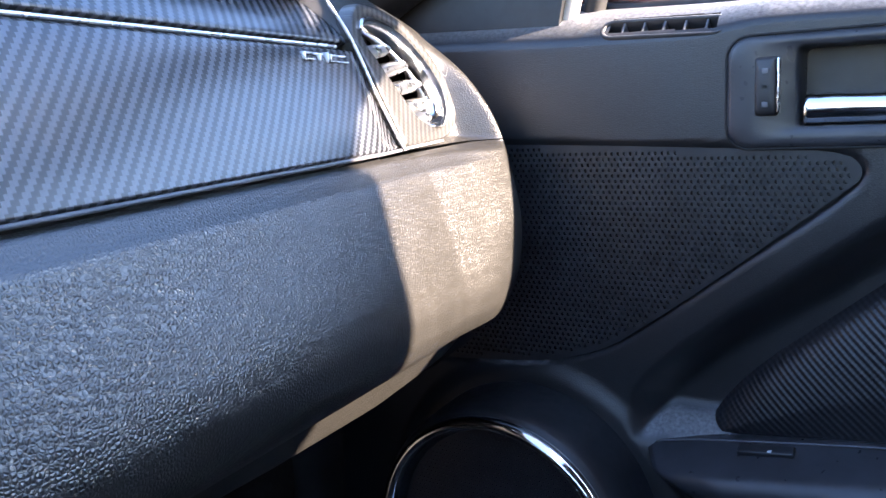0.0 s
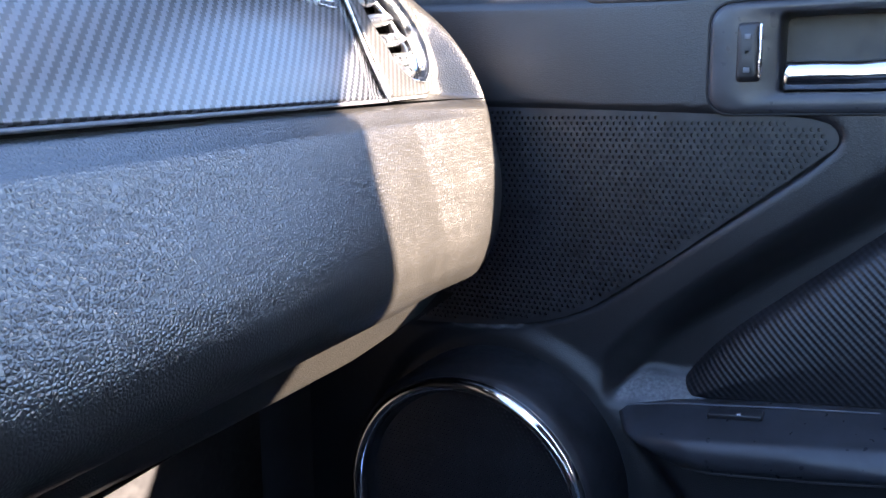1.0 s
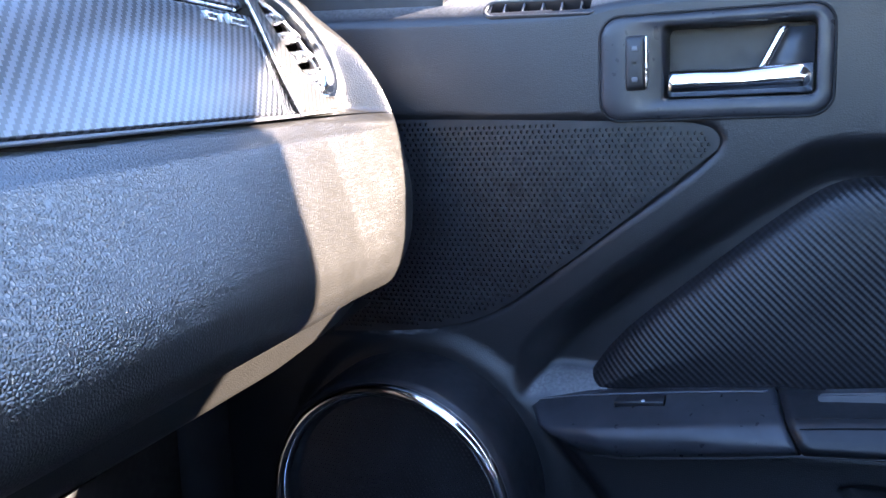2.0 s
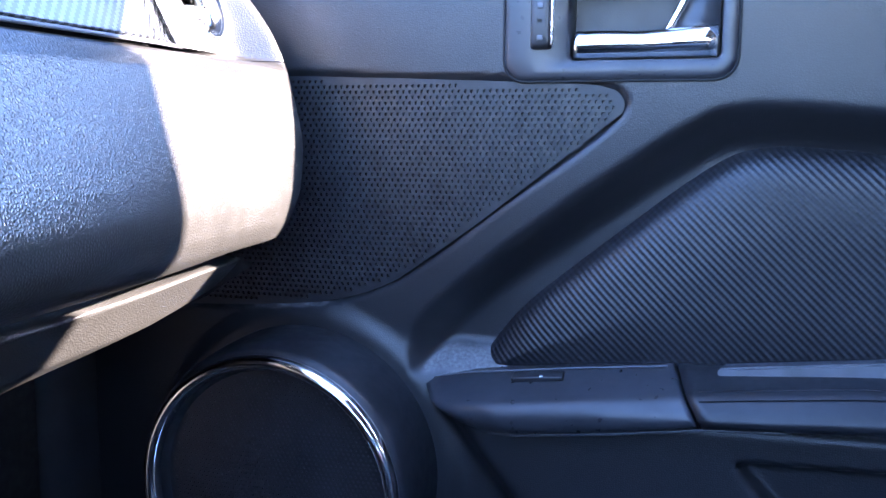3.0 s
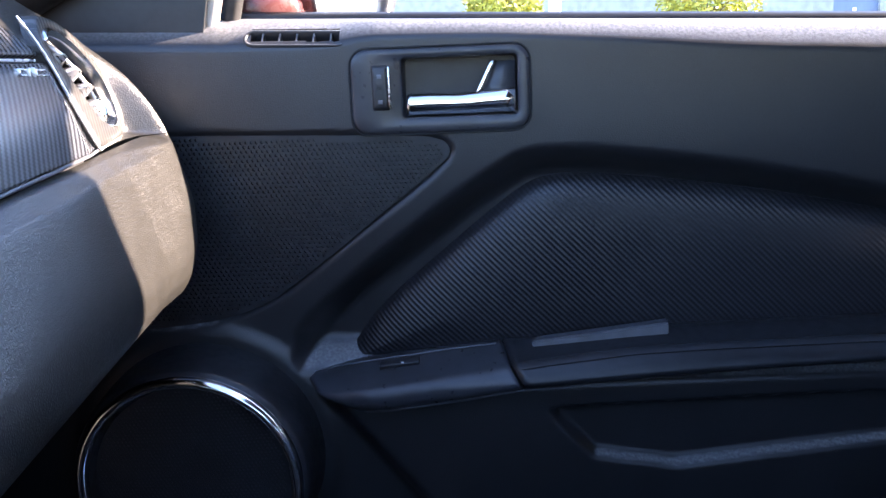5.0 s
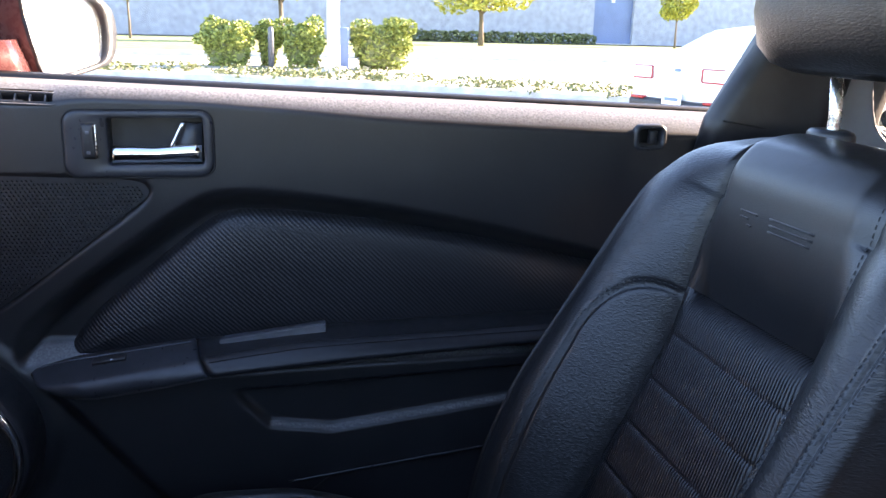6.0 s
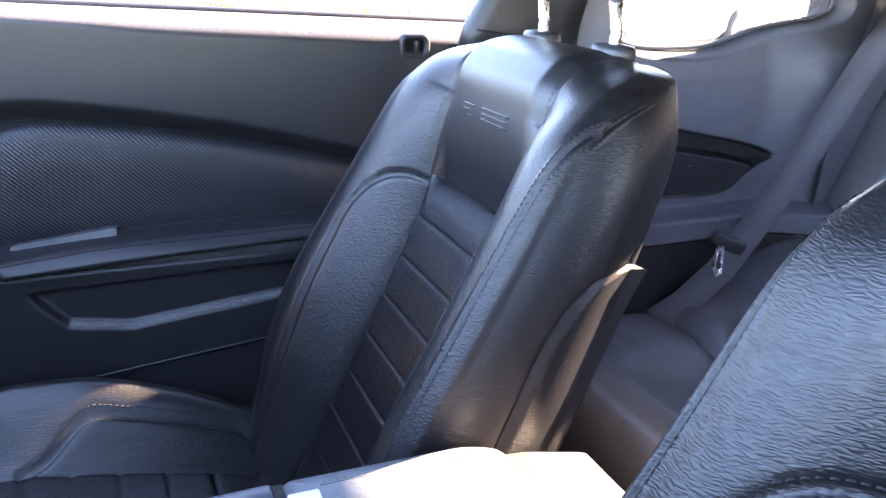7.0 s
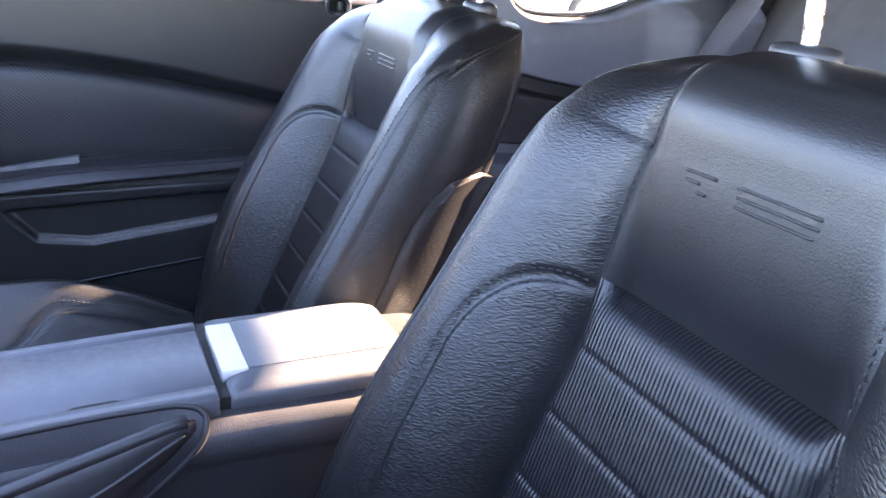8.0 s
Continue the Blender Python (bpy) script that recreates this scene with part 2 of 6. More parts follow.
M_LEAF = leafy("hedge_leaves", (0.09, 0.13, 0.025), (0.40, 0.44, 0.11))
M_LEAF_DULL = leafy("dull_leaves", (0.07, 0.09, 0.03), (0.22, 0.24, 0.10))
M_LEAF_TREE = leafy("tree_leaves", (0.22, 0.24, 0.04), (0.50, 0.48, 0.10))
M_PILLAR = plain("pillar_plastic", (0.005, 0.0055, 0.007), 0.5, relief=0.1, size=1200.0)
# Sunlit beige of the window strip is put into its base colour.
M_STRIP = plain("sunlit_strip", (0.40, 0.37, 0.33), 0.5, spread=0.1)
# Veiling haze over the mirror's red is mixed into this colour.
M_SHELL = plain("mirror_paint_hazed", (0.085, 0.030, 0.030), 0.28, spread=0.15)
M_TYRE = plain("tyre", (0.02, 0.02, 0.02), 0.8)
M_SILVER = plain("badge_silver", (0.75, 0.76, 0.78), 0.3, metal=0.6, spread=0.05)


# ---- mesh helpers ----
def mesh_of(name, verts, faces, smooth=True):
    me = bpy.data.meshes.new(name)
    me.from_pydata([tuple(map(float, v)) for v in verts], [], [tuple(map(int, f)) for f in faces])
    me.validate()
    if smooth:
        me.polygons.foreach_set("use_smooth", [True] * len(me.polygons))
    return me


def thing(name, base, label, category, group="", kind=""):
    ob = new(name)
    ob.location = base
    ob.empty_display_size = 0.05
    return tagged(ob, label, category, group, kind)


def part(name, me, material, parent, label="", kind=""):
    """Links a mesh or bmesh, given in world metres, as one part under a thing or a part."""
    if isinstance(me, bmesh.types.BMesh):
        bm, me = me, bpy.data.meshes.new(name)
        bm.to_mesh(me)
        bm.free()
    me.name = name
    me.materials.clear()
    me.materials.append(material)
    ob = new(name, me)
    ob.parent = parent
    if parent.data is None and parent.parent is None:
        ob.matrix_parent_inverse = Matrix.Translation(-Vector(parent.location))
    return tagged(ob, label, kind=kind)


def alone(name, me, material, label, category, group="", kind=""):
    """A thing that is one mesh."""
    if isinstance(me, bmesh.types.BMesh):
        bm, me = me, bpy.data.meshes.new(name)
        bm.to_mesh(me)
        bm.free()
    me.materials.clear()
    me.materials.append(material)
    return tagged(new(name, me), label, category, group, kind)


def box(lo, hi, bevel=0.0, segments=2, m=None):
    """A box between two corners, its edges rounded."""
    bm = bmesh.new()
    bmesh.ops.create_cube(bm, size=1.0)
    lo, hi = Vector(lo), Vector(hi)
    for v in bm.verts:
        v.co = Vector((lo[i] + (v.co[i] + 0.5) * (hi[i] - lo[i]) for i in range(3)))
    if bevel:
        bmesh.ops.bevel(bm, geom=bm.edges[:], offset=bevel, segments=segments, profile=0.5, affect="EDGES")
        for f in bm.faces:
            f.smooth = True
    if m is not None:
        bm.transform(m)
    return bm


def tube(points, radius, sides=10, closed=False, radii=None, flat=1.0):
    """A tube along points; flat squeezes it along its second axis."""
    pts = [Vector(p) for p in points]
    verts, faces = [], []
    n = len(pts)
    last = Vector((0.13, 0.27, 0.95))
    for i, p in enumerate(pts):
        a = pts[i - 1] if (i or closed) else p
        b = pts[(i + 1) % n] if (i < n - 1 or closed) else p
        d = (b - a).normalized()
        side = d.cross(last)
        if side.length < 1e-4:
            side = d.cross(Vector((1, 0, 0)))
        side.normalize()
        up = side.cross(d)
        r = radii[i] if radii else radius
        for k in range(sides):
            w = 2 * math.pi * k / sides
            verts.append(p + side * (math.cos(w) * r) + up * (math.sin(w) * r * flat))
    rings = n if closed else n - 1
    for i in range(rings):
        for k in range(sides):
            j = (i + 1) % n
            faces.append((i * sides + k, i * sides + (k + 1) % sides, j * sides + (k + 1) % sides, j * sides + k))
    if not closed:
        faces.append(tuple(range(sides))[::-1])
        faces.append(tuple((n - 1) * sides + k for k in range(sides)))
    return mesh_of("tube", verts, faces)


def sheet(us, vs, fn, keep=None, flip=False):
    """A surface over the grid us x vs; fn maps two arrays to x, y, z arrays; keep says which cells stay."""
    U, V = np.meshgrid(us, vs, indexing="ij")
    X, Y, Z = fn(U, V)
    verts = np.stack([X.ravel(), Y.ravel(), Z.ravel()], 1)
    nu, nv = len(us), len(vs)
    i, j = np.meshgrid(np.arange(nu - 1), np.arange(nv - 1), indexing="ij")
    a = i * nv + j
    quads = np.stack([a, a + nv, a + nv + 1, a + 1], -1)
    if flip:
        quads = quads[..., ::-1]
    if keep is not None:
        mid = lambda A: (A[:-1, :-1] + A[1:, :-1] + A[:-1, 1:] + A[1:, 1:]) / 4
        quads = quads[keep(mid(U), mid(V))]
    quads = quads.reshape(-1, 4)
    used = np.unique(quads)
    remap = np.zeros(len(verts), int)
    remap[used] = np.arange(len(used))
    return mesh_of("sheet", verts[used], remap[quads])


def loft(rows, closed=True, cap=True):
    """Joins equal rings of points into a skin."""
    n, verts, faces = len(rows[0]), [], []
    for r in rows:
        verts += [tuple(p) for p in r]
    for i in range(len(rows) - 1):
        for k in range(n if closed else n - 1):
            j = (k + 1) % n
            faces.append((i * n + k, i * n + j, (i + 1) * n + j, (i + 1) * n + k))
    if cap and closed:
        faces.append(tuple(range(n))[::-1])
        faces.append(tuple((len(rows) - 1) * n + k for k in range(n)))
    return mesh_of("loft", verts, faces)


def lerp(x, xs, ys):
    return np.interp(x, xs, ys)


def curve(x, xs, ys):
    """A smooth line through points (cubic, with slopes from the neighbours)."""
    xs, ys, x = np.array(xs, float), np.array(ys, float), np.asarray(x, float)
    x = np.clip(x, xs[0], xs[-1])
    s = np.diff(ys) / np.diff(xs)
    m = np.concatenate([[s[0]], np.where(s[:-1] * s[1:] > 0, 2 * s[:-1] * s[1:] / (s[:-1] + s[1:] + 1e-12), 0), [s[-1]]])
    k = np.clip(np.searchsorted(xs, x, side="right") - 1, 0, len(xs) - 2)
    h = xs[k + 1] - xs[k]
    t = (x - xs[k]) / h
    return ((2 * t ** 3 - 3 * t ** 2 + 1) * ys[k] + (t ** 3 - 2 * t ** 2 + t) * h * m[k] + (3 * t ** 2 - 2 * t ** 3) * ys[k + 1] + (t ** 3 - t ** 2) * h * m[k + 1])


def smooth(x, a, b):
    t = np.clip((x - a) / (b - a), 0, 1)
    return t * t * (3 - 2 * t)


def rounded(points, times=3):
    """Corner cutting: a closed polygon with its corners rounded."""
    p = np.array(points, float)
    for _ in range(times):
        q = np.roll(p, -1, 0)
        p = np.stack([p * 0.75 + q * 0.25, p * 0.25 + q * 0.75], 1).reshape(-1, 2)
    return p


def away(poly, A, B):
    """Signed distance to a closed polygon, above zero inside it."""
    shape = np.shape(A)
    a, b = np.ravel(A), np.ravel(B)
    best, inside = np.full(a.shape, 1e9), np.zeros(a.shape, bool)
    for (x0, y0), (x1, y1) in zip(poly, np.roll(poly, -1, 0)):
        dx, dy = x1 - x0, y1 - y0
        t = np.clip(((a - x0) * dx + (b - y0) * dy) / (dx * dx + dy * dy + 1e-12), 0, 1)
        best = np.minimum(best, (a - x0 - t * dx) ** 2 + (b - y0 - t * dy) ** 2)
        crosses = (y0 > b) != (y1 > b)
        inside ^= crosses & (a < (x1 - x0) * (b - y0) / (y1 - y0 + 1e-12) + x0)
    d = np.sqrt(best)
    return np.where(inside, d, -d).reshape(shape)


def joined(meshes):
    """One mesh out of several."""
    verts, faces = [], []
    for me in meshes:
        base = len(verts)
        verts += [tuple(v.co) for v in me.vertices]
        faces += [tuple(base + i for i in p.vertices) for p in me.polygons]
        bpy.data.meshes.remove(me)
    return mesh_of("joined", verts, faces)


def stitches(line, normal, length=0.0045, gap=0.0025, width=0.0015, off=0.0, lift=0.0009):
    """Short raised threads along a line of points; normal gives the way up at each."""
    pts = [Vector(p) for p in line]
    verts, faces, run = [], [], 0.0
    for i in range(len(pts) - 1):
        seg = pts[i + 1] - pts[i]
        size, d = seg.length, seg.normalized()
        up = Vector(normal[i]).normalized() if isinstance(normal, list) else Vector(normal).normalized()
        side = d.cross(up).normalized()
        s = run
        while s < size:
            a, b = pts[i] + d * s + side * off, pts[i] + d * min(size + length, s + length) + side * off
            base = len(verts)
            for p, h in ((a, 0.0), (a.lerp(b, 0.3), lift), (a.lerp(b, 0.7), lift), (b, 0.0)):
                verts += [p + side * width * 0.5 + up * h, p - side * width * 0.5 + up * h]
            for k in range(3):
                faces.append((base + 2 * k, base + 2 * k + 1, base + 2 * k + 3, base + 2 * k + 2))
            s += length + gap
        run = s - size
    return mesh_of("threads", verts, faces)


# ---- passenger door ----
DOOR_X = 0.742
BAND = rounded([(0.618, 0.640), (0.606, 0.690), (0.392, 0.846), (0.350, 0.857), (0.262, 0.851), (0.087, 0.822),
                (-0.112, 0.773), (-0.46, 0.680), (-0.46, 0.640), (0.60, 0.618)], 2)
INSERT = rounded([(0.560, 0.634), (0.527, 0.684), (0.462, 0.738), (0.376, 0.808), (0.345, 0.824), (0.295, 0.825), (0.135, 0.804),
                  (-0.04, 0.767), (-0.25, 0.716), (-0.45, 0.660), (-0.45, 0.62), (0.560, 0.62)], 2)
LOWER = rounded([(0.600, 0.618), (0.553, 0.561), (0.47, 0.452), (0.38, 0.335), (0.31, 0.22), (-0.6, 0.22), (-0.6, 0.64), (0.56, 0.635)], 1)
POCKET = rounded([(0.362, 0.596), (0.284, 0.5125), (0.02, 0.5405), (-0.44, 0.588), (-0.44, 0.660), (0.36, 0.660)], 1)
UNDER = rounded([(0.34, 0.22), (0.285, 0.450), (0.03, 0.477), (-0.6, 0.53), (-0.6, 0.22)], 1)
GRILLE = rounded([(0.90, 0.888), (0.577, 0.876), (0.452, 0.8715), (0.434, 0.855), (0.452, 0.832), (0.551, 0.760), (0.607, 0.716),
                  (0.655, 0.692), (0.72, 0.680), (0.90, 0.672)], 2)
SPEAKER = (0.709, 0.541)


def sill_z(y):
    return 0.963 + 0.042 * y


# the sill's section: upright, then a broad sloping shoulder, then level at the glass
SHOULDER_S = np.linspace(0.0, 0.0700, 141)
SHOULDER_A = np.radians(np.interp(SHOULDER_S, [0.0, 0.012, 0.045, 0.062, 0.070], [0.0, 42.0, 60.0, 80.0, 90.0]))
SHOULDER_X = np.concatenate([[0], np.cumsum(np.sin(SHOULDER_A[:-1]) * 0.0005)])
SHOULDER_Z = np.concatenate([[0], np.cumsum(np.cos(SHOULDER_A[:-1]) * 0.0005)])


def shoulder(Y):
    """How broad the shoulder is along the door: widest towards the rear and round the air outlet."""
    return curve(Y, [-0.25, 0.10, 0.30, 0.40, 0.50, 0.56, 0.66], [1.0, 0.90, 0.64, 0.56, 0.60, 0.85, 0.92])


def door_z(Y, S):
    f = shoulder(Y)
    return sill_z(Y) + np.where(S < 0, S - SHOULDER_Z[-1] * f, (np.interp(S, SHOULDER_S, SHOULDER_Z) - SHOULDER_Z[-1]) * f)


def door_x(Y, Z, S=None):
    x = DOOR_X + 0.006 * smooth(Z, 0.88, 0.70)
    d = away(BAND, Y, Z)
    x = x + 0.034 * smooth(d, -0.002, 0.034)
    low = away(LOWER, Y, Z)
    x = x - 0.028 * smooth(low, -0.002, 0.024)
    x = x + 0.013 * smooth(np.minimum(away(POCKET, Y, Z), 3.5 * (lerp(Y, [-0.44, 0.0, 0.362], [0.604, 0.5995, 0.590]) - Z)), -0.001, 0.0100)
    x = x + 0.005 * smooth(away(UNDER, Y, Z), -0.001, 0.004)
    g = away(GRILLE, Y, Z)
    x = x + 0.0055 * smooth(g, -0.0012, 0.0012)
    r = np.sqrt((Y - SPEAKER[0]) ** 2 + (Z - SPEAKER[1]) ** 2)
    x = x - 0.006 * smooth(r, 0.150, 0.130)
    if S is not None:
        f = shoulder(Y)
        x = x + np.interp(S, SHOULDER_S, SHOULDER_X) * f + SHOULDER_X[-1] * (1 - f) * smooth(S, 0.050, 0.070)
    return x


def door_skin(Y, S):
    Z = door_z(Y, S)
    return door_x(Y, Z, S), Y, Z


def in_rect(Y, Z, y0, y1, z0, z1):
    return (Y > y0) & (Y < y1) & (Z > z0) & (Z < z1)


door = thing("passenger_door", (0.74, 0.25, 0.22), "black vinyl car door panel with carbon insert, grille and armrest", "car door")
ss = np.concatenate([np.arange(-0.70, 0.0, 0.0032), np.linspace(0, 0.070, 36)])


def kept(Y, S):
    Z = door_z(Y, S)
    out = in_rect(Y, Z, 0.370, 0.484, 0.886, 0.945) | in_rect(Y, Z - 0.042 * (Y - 0.584), 0.540, 0.628, 0.9645, 0.9765) | in_rect(Y, Z, -0.241, -0.209, 0.909, 0.929)
    return ~out


lower_s, upper_s = ss[ss < 0.0025], ss[ss > 0.0015]
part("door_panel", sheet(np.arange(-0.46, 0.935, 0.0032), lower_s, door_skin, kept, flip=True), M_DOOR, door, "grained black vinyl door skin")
part("sill_cap", sheet(np.arange(-0.46, 0.935, 0.0032), upper_s, door_skin, kept, flip=True), M_DOOR, door, "dusty vinyl door shoulder, sun brightness in its colour")


def insert_skin(Y, T):
    top = lerp(Y, INSERT_TOP[0], INSERT_TOP[1])
    Z = 0.630 + (top - 0.630) * T
    d = np.minimum(away(INSERT, Y, Z), 0.08)
    x = 0.779 - 0.020 * (1 - np.exp(-np.maximum(d, 0) / 0.010)) - 0.004 * smooth(d, 0.0, 0.07)
    return x, Y, Z


edge = np.array([p for p in INSERT if p[1] > 0.632])
edge = edge[np.argsort(edge[:, 0])]
INSERT_TOP = (edge[:, 0], edge[:, 1])
part("insert_panel", sheet(np.arange(-0.44, 0.556, 0.004), np.linspace(0, 1, 50) ** 0.8, insert_skin, flip=True), M_DOOR_WEAVE, door, "padded carbon-weave fabric insert")


def hex_plate(poly, pitch, hole, x_of, deep):
    """A plate with staggered round holes, its border cells cut to the outline."""
    poly = np.array(poly)
    if np.sum(poly[:, 0] * np.roll(poly[:, 1], -1) - np.roll(poly[:, 0], -1) * poly[:, 1]) < 0:
        poly = poly[::-1]
    verts, faces = [], []
    r_out, row = pitch / math.sqrt(3), pitch * math.sqrt(3) / 2
    lo, hi = poly.min(0), poly.max(0)
    hexa = [(math.cos(math.pi / 6 + k * math.pi / 3), math.sin(math.pi / 6 + k * math.pi / 3)) for k in range(6)]
    for j in range(int((hi[1] - lo[1]) / row) + 2):
        for i in range(int((hi[0] - lo[0]) / pitch) + 2):
            cy, cz = lo[0] + (i + 0.5 * (j % 2)) * pitch, lo[1] + j * row
            d = float(away(poly, np.array([cy]), np.array([cz]))[0])
            ring = [(cy + r_out * a, cz + r_out * b) for a, b in hexa]
            if d > pitch * 0.95:
                base = len(verts)
                x = x_of(cy, cz)
                verts += [(x, *p) for p in ring]
                verts += [(x, cy + hole * a, cz + hole * b) for a, b in hexa]
                verts += [(x + deep, cy + hole * a * 0.9, cz + hole * b * 0.9) for a, b in hexa]
                for k in range(6):
                    m = (k + 1) % 6
                    faces.append((base + m, base + k, base + 6 + k, base + 6 + m))
                    faces.append((base + 6 + m, base + 6 + k, base + 12 + k, base + 12 + m))
                faces.append(tuple(base + 12 + k for k in range(6))[::-1])
            elif d > -r_out:
                for (x0, y0), (x1, y1) in zip(poly, np.roll(poly, -1, 0)):
                    out = []
                    side = lambda p: (x1 - x0) * (p[1] - y0) - (y1 - y0) * (p[0] - x0)
                    for k, p in enumerate(ring):
                        q = ring[(k + 1) % len(ring)]
                        a, b = side(p), side(q)
                        if a >= 0:
                            out.append(p)
                        if a * b < 0:
                            f = a / (a - b)
                            out.append((p[0] + (q[0] - p[0]) * f, p[1] + (q[1] - p[1]) * f))
                    ring = out
                    if len(ring) < 3:
                        break
                if len(ring) >= 3:
                    base = len(verts)
                    verts += [(x_of(cy, cz), *p) for p in ring]
                    faces.append(tuple(base + k for k in range(len(ring)))[::-1])
    return mesh_of("plate", verts, faces, smooth=False)


centre = GRILLE.mean(0)
grille_in = GRILLE + (centre - GRILLE) / np.linalg.norm(centre - GRILLE, axis=1)[:, None] * 0.0016
part("speaker_grille_panel", hex_plate(grille_in, 0.0052, 0.0016, lambda y, z: 0.7432 + 0.006 * float(smooth(np.array(z), 0.88, 0.70)), 0.0035),
     M_DOOR_SOFT, door, "perforated black triangular grille")


def rings(profile, cy=SPEAKER[0], cz=SPEAKER[1], n=84):
    """A turned shape about an axis along x: profile of (radius, x)."""
    return loft([[(x, cy + r * math.cos(a), cz + r * math.sin(a)) for a in np.linspace(0, 2 * math.pi, n, endpoint=False)] for r, x in profile], cap=False)


speaker = part("speaker_pod", rings([(0.1240, 0.7420), (0.1228, 0.715), (0.1216, 0.700), (0.1200, 0.688), (0.1182, 0.680), (0.1160, 0.6745), (0.109, 0.673)]),
               M_DOOR_SOFT, door, "round black speaker pod bulging from the door")
part("chrome_ring", rings([(0.1140, 0.675), (0.1135, 0.670), (0.1110, 0.6655), (0.1080, 0.6642), (0.1050, 0.6655), (0.1028, 0.6690), (0.1015, 0.676)], n=120),
     M_CHROME, speaker, "polished chrome speaker ring")
part("speaker_bowl", rings([(0.1022, 0.6735), (0.1002, 0.680), (0.0980, 0.6838)], n=96), M_BLACK, speaker, "dark sloping speaker lip")
disc = rounded([(SPEAKER[0] + 0.0988 * math.cos(a), SPEAKER[1] + 0.0988 * math.sin(a)) for a in np.linspace(0, 2 * math.pi, 40, endpoint=False)], 0)
part("speaker_mesh", hex_plate(disc, 0.0042, 0.0009, lambda y, z: 0.6838 - 0.004 * (1 - ((y - SPEAKER[0]) ** 2 + (z - SPEAKER[1]) ** 2) / 0.0098), 0.002),
     M_BLACK, speaker, "fine black speaker mesh")

# armrest: a switch panel in front and a padded rest behind it
ARM_Y = [-0.46, 0.0, 0.20, 0.27, 0.36, 0.394, 0.463, 0.554, 0.588, 0.598]
ARM_TOP = [0.668, 0.668, 0.6645, 0.6600, 0.6535, 0.6530, 0.6460, 0.6350, 0.6285, 0.6225]
ARM_RIDGE = [0.661, 0.6600, 0.6570, 0.6545, 0.6460, 0.6430, 0.6340, 0.6215, 0.6170, 0.6150]
ARM_LOW = [0.648, 0.639, 0.632, 0.628, 0.6225, 0.6205, 0.6105, 0.5995, 0.5970, 0.5980]
ARM_IN = [0.702, 0.692, 0.690, 0.690, 0.690, 0.690, 0.692, 0.697, 0.704, 0.712]
ARM_LEAN = [0.014, 0.015, 0.016, 0.016, 0.014, 0.010, 0.004, 0.0, 0.0, 0.0]
ARM_SLANT = [0.0, 0.0, 0.2, 0.4, 0.6, 0.62, 0.8, 1.2, 1.6, 1.9]


def arm_ring(y, grow=0.0):
    """Section of the armrest, slanting forward at its front: level top, rounded ridge, upright face."""
    top, ridge, low, inner, lean, slant = (float(lerp(y, ARM_Y, a)) for a in (ARM_TOP, ARM_RIDGE, ARM_LOW, ARM_IN, ARM_LEAN, ARM_SLANT))
    out = [(0.785, top + 0.0004), (0.749, top), (0.744, top - 0.0008), (inner + 0.0140 + lean, ridge + 0.0022), (inner + 0.0085 + lean, ridge + 0.0008), (inner + 0.0042 + lean * 0.92, ridge - 0.0012), (inner + 0.0014 + lean * 0.8, ridge - 0.0042),
           (inner + lean * 0.6, ridge - 0.0085), (inner + 0.0006 + lean * 0.12, low + 0.009), (inner + 0.0022, low + 0.0045), (inner + 0.0050, low + 0.0012), (inner + 0.010, low), (0.785, low - 0.003)]
    return [(x - grow * (x < 0.76), y + slant * (z - top), z) for x, z in out]


def arm_line(ys, k, dx=0.0, dz=0.0):
    """A line along one corner of the armrest's section."""
    return [Vector(arm_ring(y)[k]) + Vector((dx, 0, dz)) for y in ys]


switch_rows = [arm_ring(y) for y in np.linspace(0.3955, 0.598, 50)]
nose = Vector(np.mean(switch_rows[-1], 0))
switch_rows += [[Vector(p).lerp(nose, k) + Vector((0, 0.0015 * math.sqrt(k), 0)) for p in switch_rows[-1]] for k in (0.06, 0.2, 0.6)]
part("switch_panel", loft(switch_rows), M_SATIN, door, "smooth black window-switch panel")
part("armrest_pad", loft([arm_ring(y, 0.0010) for y in np.linspace(-0.46, 0.3925, 80)]), M_DOOR_SOFT, door, "padded black vinyl armrest")
for k, shift in ((4, 0.0), (6, 0.0008)):
    # Dark tubes draw the shade in the pad's creases.
    part("armrest_crease", tube(arm_line(np.linspace(-0.4, 0.385, 60), k, -0.0010, shift), 0.0005, 6), M_DARK, door)
part("panel_edge", tube(arm_line(np.linspace(0.400, 0.590, 50), 1, -0.003, 0.0004), 0.0008, 6), M_GREY, door, "thin pale edge behind the switches")
part("armrest_lip", tube(arm_line(np.linspace(0.33, 0.585, 50), 11, 0.0, -0.0012), 0.0012, 6), M_GREY, door, "thin edge bead under the armrest")
bead_y = np.linspace(-0.42, 0.280, 40)
bead_z = lerp(bead_y, [-0.6, 0.03, 0.285], [0.53, 0.477, 0.450])
part("lower_bead", tube(list(zip(door_x(bead_y, bead_z) - 0.0006, bead_y, bead_z)), 0.0014, 6), M_SATIN, door, "thin satin bead across the lower door")
cup = bmesh.new()
corners = [(0.737, 0.364, 0.6560), (0.737, 0.225, 0.6715), (0.752, 0.223, 0.6715), (0.752, 0.358, 0.6565)]
low = [cup.verts.new((x - 0.004, y, z - 0.014)) for x, y, z in corners]
top = [cup.verts.new((x, y, z + 0.0005)) for x, y, z in corners]
cup.faces.new(top), cup.faces.new(low[::-1])
for k in range(4):
    cup.faces.new((low[k], low[(k + 1) % 4], top[(k + 1) % 4], top[k]))
